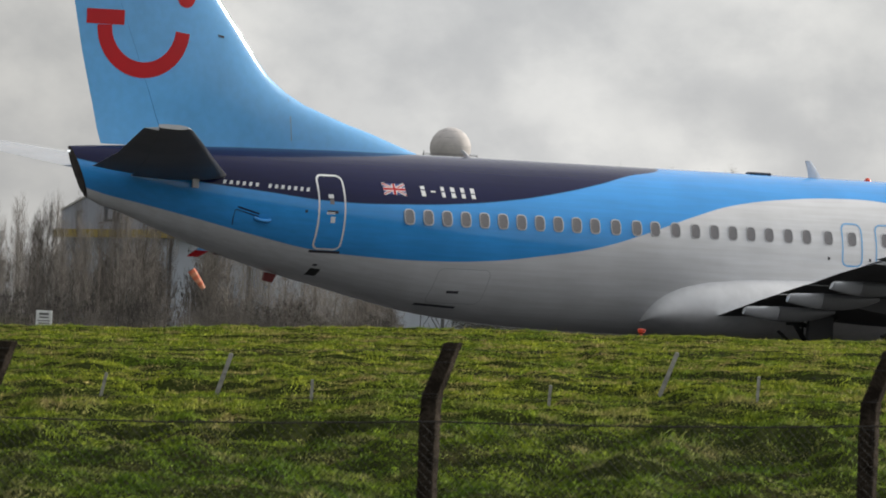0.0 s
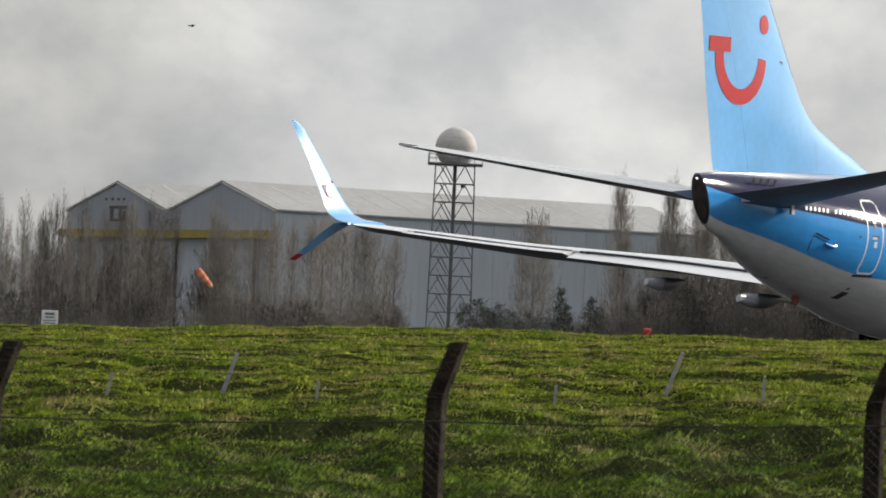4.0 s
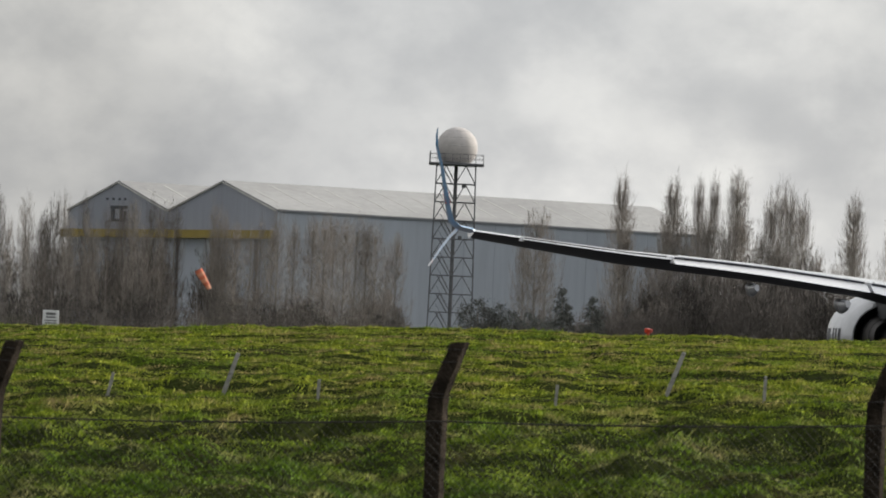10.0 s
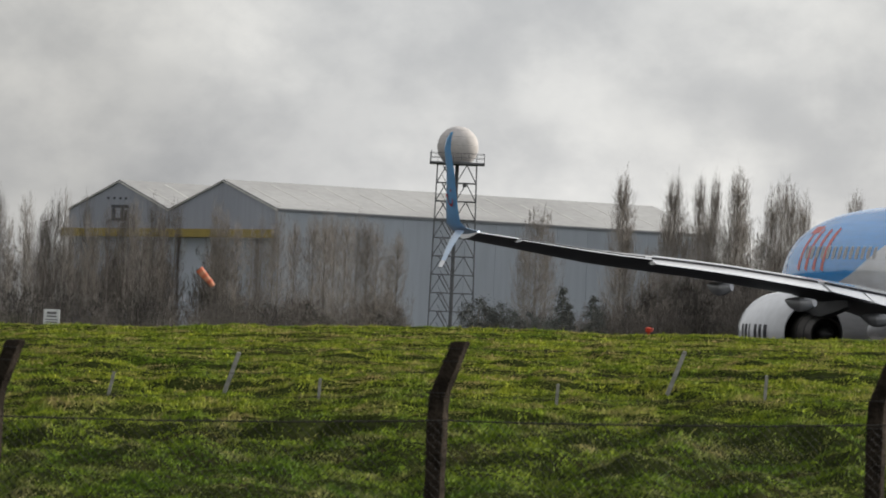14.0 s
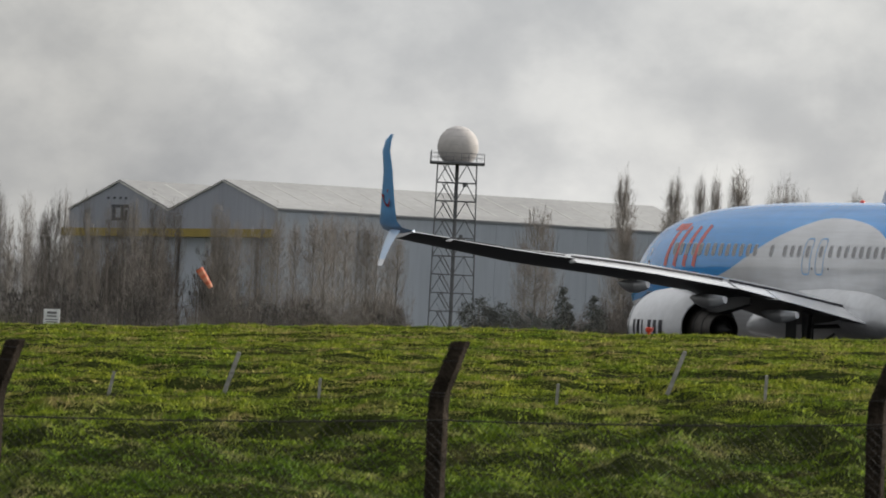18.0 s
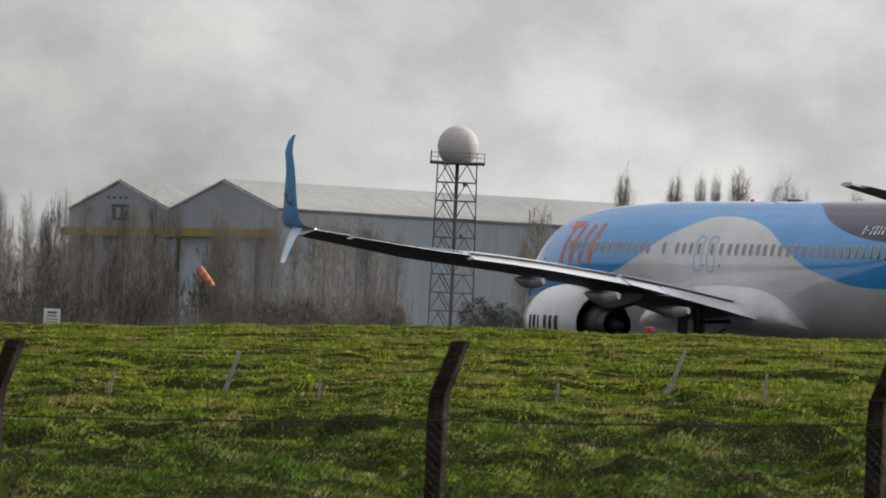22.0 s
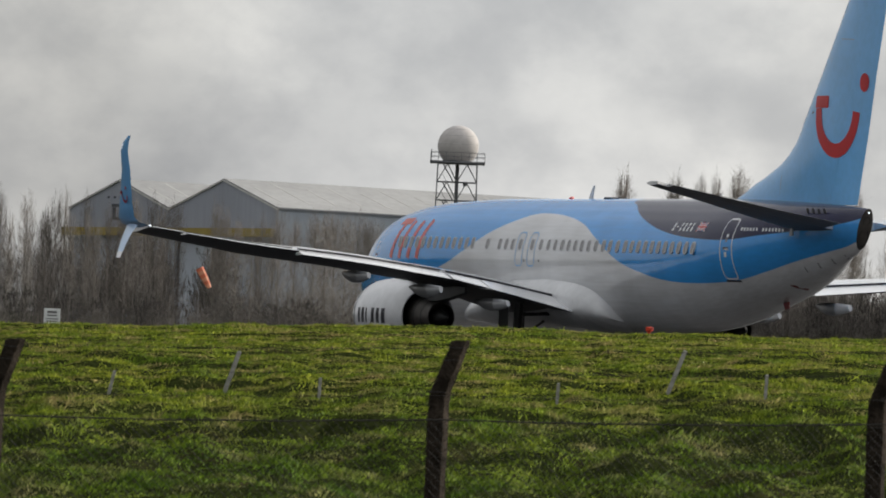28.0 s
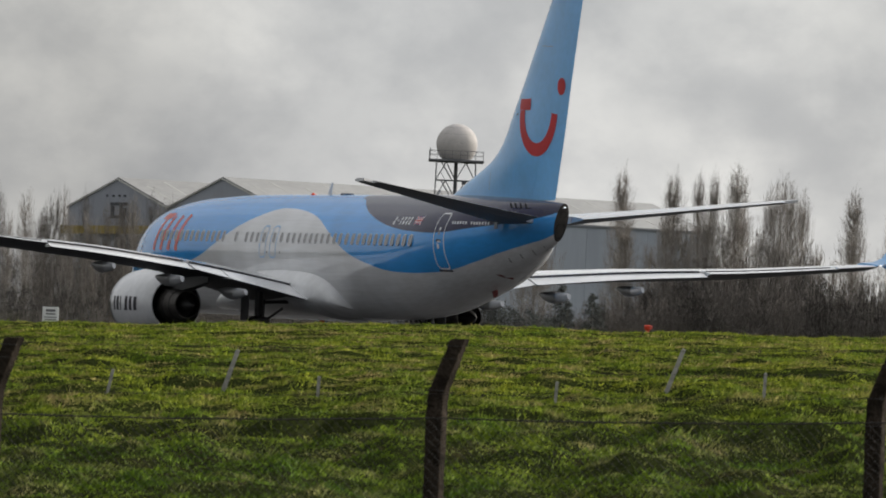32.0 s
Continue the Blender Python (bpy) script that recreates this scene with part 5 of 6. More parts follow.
        # seams, hatches and vents
        if side < 0:
            stroke(rounded(-9.35, -8.0, 2.05, 2.85, 0.15), 0.018, side, 0.004, M["pane_rim"], "cargo_door", body, closed=True)
            skin_grid(lambda u, v: (-8.95 + 0.3 * u, 2.28 + 0.06 * v), 4, 2, side, 0.008, M["line_dark"], "hatch_slot", body)
            skin_grid(lambda u, v: (-9.5 + 1.0 * u, 1.98 + 0.05 * v - 0.05 * u), 6, 2, side, 0.008, M["line_dark"], "drain_slot", body)
            skin_grid(lambda u, v: (-12.35 + 0.24 * u, 2.56 + 0.16 * v - 0.02 * u), 4, 3, side, 0.010, M["dark"], "outflow_valve", body)
            skin_grid(lambda u, v: (-12.35 + 0.10 * u, 2.77 + 0.045 * v), 3, 2, side, 0.010, M["line_dark"], "vent", body)
            skin_grid(lambda u, v: (-14.45 + 0.5 * u, 4.02 - 0.14 * u + 0.035 * v), 4, 2, side, 0.012, M["navy"], "static_slot", body)
            stroke([(-14.50, 3.62), (-14.52, 3.80), (-14.50, 3.98), (-14.2, 3.90), (-13.95, 3.83)], 0.022, side, 0.006, M["navy"], "scoop_edge", body)
            g = Geo()
            g.tube([(-14.05, side * (skin_y(-14.05, 3.80) + 0.01), 3.80), (-13.92, side * (skin_y(-13.92, 3.76) + 0.05), 3.75), (-13.78, side * (skin_y(-13.78, 3.74) + 0.06), 3.74), (-13.68, side * (skin_y(-13.68, 3.76) + 0.02), 3.77)], 0.042, 8)
            part("scoop", g.done("scoop", M["blue"], True), body, "small blue air scoop")
            skin_patch([(-12.9, 3.98), (-12.84, 3.98), (-12.84, 4.04), (-12.9, 4.04)], side, 0.008, M["line_dark"], "port_hole", body)
        else:
            skin_grid(lambda u, v: (-14.4 + 0.15 * u, 2.92 + 0.13 * v), 3, 3, side, 0.010, M["dark_red"], "red_placard", body)
            for k in range(4):
                skin_grid(lambda u, v: (-15.4 - k * 0.55 + 0.05 * u - 0.06 * v, 3.42 + k * 0.13 + 0.14 * v), 2, 3, side, 0.006, M["slot_grey"], "slot", body)
        # cockpit glazing
        for a, b, c, d in ((16.95, 17.5, 3.95, 4.45), (17.55, 18.0, 3.92, 4.40)):
            skin_grid(lambda u, v: (a + (b - a) * u + 0.12 * (1 - v), c + (d - c) * v), 5, 5, side, 0.008, M["cockpit"], "cockpit_window", body)
    for x, h, w in ((1.72, 0.42, 0.38), (-7.75, 0.22, 0.20)):
        g = Geo()
        rings = []
        for k in range(5):
            z = 5.42 + h * k / 4
            c = w * (1 - 0.55 * k / 4)
            sx = x - 0.22 * (k / 4) ** 1.3
            rings.append([(sx + c / 2, 0, z), (sx + c * 0.1, 0.022, z), (sx - c / 2, 0, z), (sx + c * 0.1, -0.022, z)])
        g.loft(rings, 0, True, True)
        part("blade_antenna", g.done("blade_antenna", M["white"], True), body)
    g = Geo()
    g.turned([(5.40, 0.085), (5.455, 0.08), (5.495, 0.05), (5.51, 0.01)], 16, "z", (3.2, 0, 0), cap1=True)
    part("beacon", g.done("beacon", M["lamp_red"], True), body, "red anti-collision beacon")
    g = Geo()
    g.box(-0.15, 0.45, -0.14, 0.14, 5.43, 5.50, chamfer=0.03)
    part("antenna_fairing", g.done("antenna_fairing", M["line_dark"]), body)
    g = Geo()
    g.turned([(1.42, 0.09), (1.33, 0.085), (1.27, 0.05), (1.25, 0.01)], 16, "z", (1.9, 0, 0), cap1=True)
    part("belly_beacon", g.done("belly_beacon", M["lamp_red"], True), body, "red beacon under the belly")
    for x, z, mt in ((-12.9, 2.44, "dark_red"),):
        g = Geo()
        g.loft([[(x + 0.16, -0.03, z + 0.10), (x + 0.16, 0.03, z + 0.10), (x - 0.16, 0.03, z + 0.14), (x - 0.16, -0.03, z + 0.14)], [(x + 0.05, -0.02, z - 0.10), (x + 0.05, 0.02, z - 0.10), (x - 0.20, 0.02, z - 0.05), (x - 0.20, -0.02, z - 0.05)]], 0, True, True)
        part("drain_mast", g.done("drain_mast", M[mt]), body)


# lifting surfaces ------------------------------------------------
def foil_half(u):
    return 5 * (0.2969 * math.sqrt(u) - 0.1260 * u - 0.3516 * u * u + 0.2843 * u**3 - 0.1036 * u**4)


def foil(xle, xte, thick, camber=0.02, u0=0.0, u1=1.0, n=12):
    """Outline of a wing section between two chord fractions: points (x, height over the chord line)."""
    c = xle - xte
    us = [u0 + (u1 - u0) * (1 - math.cos(math.pi * k / n)) / 2 for k in range(n + 1)] if u0 == 0 else [u0 + (u1 - u0) * k / n for k in range(n + 1)]
    cam = lambda u: camber * 4 * u * (1 - u) + camber * 0.6 * (u**3 - u)
    up = [(xle - u * c, (cam(u) + thick * foil_half(u)) * c) for u in us]
    lo = [(xle - u * c, (cam(u) - thick * foil_half(u)) * c) for u in us]
    return up + lo[::-1]


# y, leading edge, trailing edge, height of the trailing edge, incidence (rise of the nose per metre of chord), thickness
WING = [(0.9, 6.9, -2.0, 2.08, 0.028, 0.118), (1.9, 6.0, -2.0, 2.27, 0.028, 0.118), (4.0, 4.3, -1.95, 2.69, 0.016, 0.116), (5.8, 2.30, -1.90, 3.00, -0.002, 0.120), (9.0, 0.64, -2.80, 3.33, -0.026, 0.126), (12.5, -1.17, -3.80, 3.56, -0.046, 0.130), (16.4, -3.15, -4.90, 3.93, -0.046, 0.120)]


def wing_row(y):
    return lerp(y, WING)


def wing_ring(y, side, u0=0.0, u1=1.0, n=12, sink=0.0, droop=0.0):
    le, te, z, inc, th = wing_row(y)
    c = le - te
    pts = []
    xh = le - u0 * c
    for x, h in foil(le, te, th, 0.0, u0, u1, n):
        zz = z + h + (x - te) * inc
        if droop:
            zz -= (xh - x) * droop + sink
            x -= (xh - x) * 0.0 + (0.03 if droop else 0.0)
        pts.append((x, side * y, zz))
    return pts if side > 0 else pts[::-1]


def wing(t, side):
    name = "wing"
    g = Geo()
    ys = [0.9, 1.9, 3.0, 4.0, 5.0, 5.8, 7.4, 9.0, 10.7, 12.5, 14.0, 15.2, 16.4]
    g.loft([wing_ring(y, side, 0.0, 0.80 if y < 15.3 else 1.0) for y in ys if y <= 15.2], 0, True, True)
    g.loft([wing_ring(y, side, 0.0, 0.999) for y in (15.2, 15.8, 16.4)], 0, True, True)
    w = part(name, two_tone(g.done("wing", [M["wing_grey"], M["shaded_grey"]], True)), t, "grey swept wing")
    panels = (("inboard_flap", 1.95, 4.55, 0.80, 0.03, 0.13), ("inboard_flap", 4.62, 5.75, 0.80, 0.03, 0.12), ("outboard_flap", 5.85, 11.1, 0.79, 0.03, 0.13), ("aileron", 11.2, 15.1, 0.80, 0.0, 0.012))
    for nm, a, b, u0, sink, droop in panels:
        g = Geo()
        steps = 4
        g.loft([wing_ring(a + (b - a) * k / steps, side, u0 + 0.010, 0.999, 6, sink + 0.02, droop) for k in range(steps + 1)], 0, True, True)
        part(nm, two_tone(g.done(nm, [M["wing_grey"], M["shaded_grey"]], True)), w)
    # dark strip set in for the shade of the gap between fixed wing and flaps
    for a, b, uh in ((2.0, 5.7, 0.800), (5.9, 11.05, 0.800), (11.25, 15.05, 0.800)):
        g = Geo()
        rows = []
        for k in range(9):
            y = a + (b - a) * k / 8
            le, te, z, inc, th = wing_row(y)
            c = le - te
            row = []
            for u, up in ((uh - 0.012, 0.004), (uh + 0.006, 0.002), (uh + 0.006, -0.060), (uh - 0.012, -0.060)):
                x = le - u * c
                row.append((x, side * y, z + th * foil_half(u) * c + (x - te) * inc + up))
            rows.append(row)
        g.loft(rows if side > 0 else [q[::-1] for q in rows], 0, True, True)
        part("flap_seam", g.done("flap_seam", M["line_dark"]), w)
    # lower dark strip of the flap cove and spoiler edges
    for a, b in ((2.0, 5.6), (6.0, 10.9)):
        g = Geo()
        rows = []
        for k in range(5):
            y = a + (b - a) * k / 4
            r = wing_ring(y, 1, 0.70, 0.80, 2)
            up = r[2]
            rows.append([(up[0] + 0.5, side * y, up[2] + 0.050), (up[0] + 0.02, side * y, up[2] + 0.006), (up[0] + 0.02, side * y, up[2] + 0.022), (up[0] + 0.5, side * y, up[2] + 0.066)])
        g.loft(rows if side > 0 else [q[::-1] for q in rows], 0, True, True)
        part("spoiler", g.done("spoiler", M["wing_grey"], True), w)
    # flap track fairings: a canoe body and a paler tail cone that moves with the flap
    for y, ln, r, low in ((4.35, 2.45, 0.165, 0.50), (6.55, 2.45, 0.175, 0.50), (8.95, 2.1, 0.16, 0.44)):
        le, te, z, inc, th = wing_row(y)
        rings = []
        for k in range(15):
            u = k / 14
            x = te + 1.7 - ln * u
            grow = math.sin(math.pi * min(0.5, u * 0.9 + 0.04)) ** 0.8 if u < 0.5 else 1 - 0.50 * ((u - 0.5) / 0.5) ** 1.8
            rr = max(0.03, r * grow)
            zc = z - low - 0.05 * math.sin(math.pi * u) - 0.06 * max(0, u - 0.55)
            ring = []
            for m in range(18):
                a = 2 * math.pi * m / 18
                q = math.sin(a)
                ring.append((x + 0.05 * q * u, side * (y + rr * 0.78 * math.cos(a)), zc + rr * (0.80 if q > 0 else 1.45) * q))
            rings.append(ring)
        g = Geo()
        g.loft(rings[:10], 0, True, True)
        body = part("flap_fairing", g.done("flap_fairing", M["fairing_dark"], True), w, "grey canoe-shaped flap track fairing")
        g = Geo()
        g.loft(rings[9:], 0, True, True)
        g.v = [(x - 0.012, yy, zz) for x, yy, zz in g.v]
        part("tail_cone", g.done("fairing_cone", M["fairing_grey"], True), body, "pale moving end of the fairing")
    # blended winglet with a downward fin
    up = [(16.4, 3.93, -3.15, -4.90, 0.0), (16.75, 4.0, -3.48, -5.0, 0.25), (16.95, 4.18, -3.80, -5.10, 0.6), (17.06, 4.50, -4.14, -5.22, 0.9), (17.18, 4.95, -4.50, -5.38, 1.0), (17.32, 5.50, -4.92, -5.60, 1.0), (17.50, 6.02, -5.25, -5.83, 1.0), (17.54, 6.30, -5.55, -6.0, 1.0), (17.55, 6.46, -5.95, -6.16, 1.0)]

    def fin_rings(table, thick):
        rings = []
        for y, z, le, te, turn in table:
            c = le - te
            ring = []
            for x, h in foil(le, te, thick, 0.0, 0.0, 0.999, 8):
                a = turn * math.pi / 2
                ring.append((x, side * (y - h * math.sin(a)), z + h * math.cos(a) + (0.03 if turn < 0.5 else 0)))
            rings.append(ring if side > 0 else ring[::-1])
        return rings

    g = Geo()
    g.loft(fin_rings(up, 0.085), 0, True, True)
    wl_ = part("winglet", g.done("winglet", M["fin_blue"], True), w, "light blue upswept winglet")
    dn = [(16.82, 3.95, -4.20, -5.05, 0.25), (17.02, 3.75, -4.52, -5.20, 0.6), (17.25, 3.46, -4.88, -5.42, 0.75), (17.47, 3.15, -5.27, -5.68, 0.8), (17.58, 3.01, -5.50, -5.82, 0.8)]
    g = Geo()
    g.loft([r[::-1] for r in fin_rings([(y, z - 0.03, a, b, -tn) for y, z, a, b, tn in dn[:4]], 0.09)], 0, True, True)
    low = two_tone(g.done("lower_winglet", [M["pale_blue"], M["fin_blue"]], True), -2.0)
    for poly in low.polygons:
        poly.material_index = 0 if poly.normal.y * side > 0.0 else 1
    part("lower_winglet", low, w, "downward winglet fin with red tip")
    g = Geo()
    g.loft([r[::-1] for r in fin_rings([(17.468, 3.135, -5.26, -5.68, -0.8), (17.60, 2.96, -5.52, -5.86, -0.8)], 0.10)], 0, True, True)
    tip = two_tone(g.done("lower_tip", [M["red"], M["white"]], True), -2.0)
    for poly in tip.polygons:
        poly.material_index = 1 if poly.normal.y * side > 0.0 else 0
    part("lower_tip", tip, w, "red tip")
    # small red arc with a dot on both faces of the winglet
    for face in (1, -1):
        yy = lambda x, z: 17.155 + (z - 4.82) * 0.255
        cx, cz = -4.86, 4.82
        g = Geo()
        v = []
        for i in range(13):
            a = math.pi * (1.0 + i / 12 * 0.94)
            for w2 in (0.19, 0.243):
                xx, zz = cx + w2 * math.cos(a) * -face, cz + w2 * 1.05 * math.sin(a)
                v.append((xx, side * (yy(xx, zz) + face * 0.05), zz))
        q = [(2 * i, 2 * i + 1, 2 * i + 3, 2 * i + 2) for i in range(12)]
        g.add(v, q + [f[::-1] for f in q])
        b0, b1 = cx + face * 0.30, cx + face * 0.14
        v = [(x, side * (yy(x, z) + face * 0.05), z) for x, z in ((b0, cz), (b1, cz), (b1, cz + 0.075), (b0, cz + 0.075))]
        g.add(v, [(0, 1, 2, 3), (3, 2, 1, 0)])
        dx, dz = cx - face * 0.20, cz + 0.16
        v = [(dx + 0.045 * math.cos(m * math.pi / 5), side * (yy(dx, dz) + face * 0.05), dz + 0.045 * math.sin(m * math.pi / 5)) for m in range(10)]
        g.add(v, [tuple(range(10)), tuple(range(9, -1, -1))])
        part("winglet_mark", g.done("winglet_mark", M["red"]), wl_)
    g = Geo()
    g.turned([(-0.07, 0.010), (-0.05, 0.024), (0.0, 0.028), (0.04, 0.015)], 10, "x", (-4.98, side * 16.42, 3.95), cap0=True, cap1=True)
    part("tip_light", g.done("tip_light", M["glow"], True), w, "white wingtip strobe light")


def fin_half(x, z):
    le, te = fin_edges(z)
    u = min(1.0, max(0.0, (le - x) / (le - te)))
    return max(0.012, fin_thick(z) * foil_half(u) * (le - te)) if u < 1 else 0.012


def fin_thick(z):
    le, te = fin_edges(z)
    return 0.105 * (1 - 0.06 * (z - 5.3)) * min(1.0, 4.55 / (le - te))


def hinge_at(z):
    le, te = fin_edges(z)
    return (le + 15.76 + 0.40 * (z - 5.2)) / (le - te)


FIN = [(5.20, -8.7, -17.40), (5.48, -9.15, -17.50), (5.66, -9.7, -17.56), (5.90, -10.4, -17.62), (6.07, -11.0, -17.66), (6.27, -11.6, -17.71), (6.48, -12.2, -17.77), (6.75, -12.72, -17.84), (7.08, -13.17, -17.93), (7.43, -13.48, -18.02), (9.0, -14.72, -18.36), (11.2, -16.40, -18.90), (12.35, -17.30, -19.18), (12.55, -17.75, -19.24)]


def fin_edges(z):
    return lerp(z, FIN)


def tail(t):
    g = Geo()
    rings = []
    for z, le, te in FIN:
        rings.append([(x, h, z) for x, h in foil(le, te, fin_thick(z), 0.0, 0.0, hinge_at(z), 14)])
    g.loft(rings, 0, True, True)
    fin = part("fin", g.done("fin", M["fin_blue"], True), t, "light blue tail fin with a red smile mark")
    g = Geo()
    rings = []
    for z, le, te in [(5.34, *fin_edges(5.34))] + FIN[2:-1]:
        rings.append([(x, h, z) for x, h in foil(le, te, fin_thick(z), 0.0, hinge_at(z) + 0.0015, 0.998, 6)])
    g.loft(rings, 0, True, True)
    part("rudder", g.done("rudder", M["fin_blue"], True), fin)
    g = Geo()
    rings = []
    for z in (7.6, 7.9, 8.2, 9.0, 10.1, 11.2, 12.3):
        le, te = fin_edges(z)
        rings.append([(x + 0.006, h * 1.06, z) for x, h in foil(le, te, fin_thick(z), 0.0, 0.0, 0.014, 6)])
    g.loft(rings, 0, True, True)
    part("leading_edge", g.done("fin_leading_edge", M["alu"], True), fin, "bare metal leading edge")
    # the red smile: a bar, a broad arc and a dot, on both sides
    for side, x0, half, deep, wide, bar, dot, dr in ((-1, -16.52, 0.98, 1.0, 0.36, (-17.95, -17.02), (-15.47, 8.77), 0.225), (1, -16.14, 1.16, 1.2, 0.40, (-14.72, -15.60), (-17.70, 8.77), 0.26)):
        d = -side  # the mark reads the same way from both sides
        ys = fin_half
        arc = []
        for i in range(37):
            a = math.pi * (1.0 + i / 36 * 0.97)
            arc.append((x0 + d * half * math.cos(a), 8.06 + deep * math.sin(a)))
        stroke(arc, wide, side, 0.012, M["red"], "mark_arc", fin, "red arc", at_y=ys)
        skin_grid(lambda u, v: (bar[0] + (bar[1] - bar[0]) * u, 8.07 + 0.34 * v), 8, 4, side, 0.014, M["red"], "mark_bar", fin, "red bar", at_y=ys)
        cx, cz = dot
        g = Geo()
        n = 24
        ring = [(cx + dr * math.cos(2 * math.pi * i / n), cz + dr * math.sin(2 * math.pi * i / n)) for i in range(n)]
        g.add([(x, side * (ys(x, z) + 0.013), z) for x, z in ring] + [(cx, side * (ys(cx, cz) + 0.014), cz)], [(i, (i + 1) % n, n) if side < 0 else ((i + 1) % n, i, n) for i in range(n)])
        part("mark_dot", g.done("mark_dot", M["red"]), fin, "red dot")
    for i in range(4):
        for side in (1, -1):
            x = -15.55 - i * 0.25
            y0 = skin_y(x, 5.12)
            g = Geo()
            rings = []
            for up in (0.0, 0.05, 0.10):
                yy, zz = side * (y0 + 0.03 + up * 0.55), 5.08 + up * 1.35
                rings.append([(x + 0.06 - up * 0.3, yy, zz), (x - 0.02 - up * 0.3, yy + side * 0.02, zz), (x - 0.10 - up * 0.3, yy, zz), (x - 0.02 - up * 0.3, yy - side * 0.02, zz)])
            rings.insert(0, [(p[0], p[1] - side * 0.06, p[2] - 0.08) for p in rings[0]])
            g.loft(rings, 0, True, True)
            part("vortex_vane", g.done("vortex_vane", M["dark"]), fin, "small dark vane")
    # joints between dorsal fairing, fin and tip
    for side in (1, -1):
        for path in ([(-12.62, 5.62), (-12.66, 6.1), (-12.70, 6.62)], [(-17.0, 9.98), (-16.3, 10.0), (-15.62, 10.02)]):
            stroke(path, 0.016, side, 0.010, M["slot_grey"], "panel_joint", fin, at_y=fin_half)
        skin_grid(lambda u, v: (-14.62 + 0.16 * u, 7.93 + 0.05 * v - 0.03 * u), 3, 2, side, 0.012, M["line_dark"], "vent_slot", fin, at_y=fin_half)
    # tailplanes
    for side in (1, -1):
        tab = [(0.35, -14.18, -17.95, 4.68), (1.1, -14.74, -18.07, 4.77), (3.0, -16.04, -18.52, 5.02), (5.2, -17.54, -19.28, 5.33), (6.8, -18.64, -19.82, 5.55), (7.02, -18.86, -19.93, 5.58)]

        def ring(y, u0, u1, n, th=0.10):
            le, te, z = lerp(y, tab)
            r = [(x, side * y, z + 0.08 + h - (x - te) * 0.026) for x, h in foil(le, te, th, 0.0, u0, u1, n)]
            return r if side > 0 else r[::-1]

        g = Geo()
        g.loft([ring(y, 0.0, 0.70, 10) for y in (0.35, 1.1, 2.0, 3.0, 4.2, 5.2, 6.2, 6.8, 7.02)], 0, True, True)
        s = part("tailplane", two_tone(g.done("tailplane", [M["tail_grey"], M["tail_under_shaded"]], True)), t, "grey tailplane")
        g = Geo()
        g.loft([ring(y, 0.704, 0.998, 6) for y in (0.75, 1.1, 3.0, 5.2, 6.6)], 0, True, True)
        part("elevator", two_tone(g.done("elevator", [M["tail_grey"], M["tail_under_shaded"]], True)), s)
        g = Geo()
        le, te, z = lerp(2.0, tab)
        g.box(-15.62, -15.45, side * 1.12 - 0.03, side * 1.12 + 0.03, 4.42, 4.72, chamfer=0.01)
        part("trim_pointer", g.done("trim_pointer", M["pane_rim"]), s)


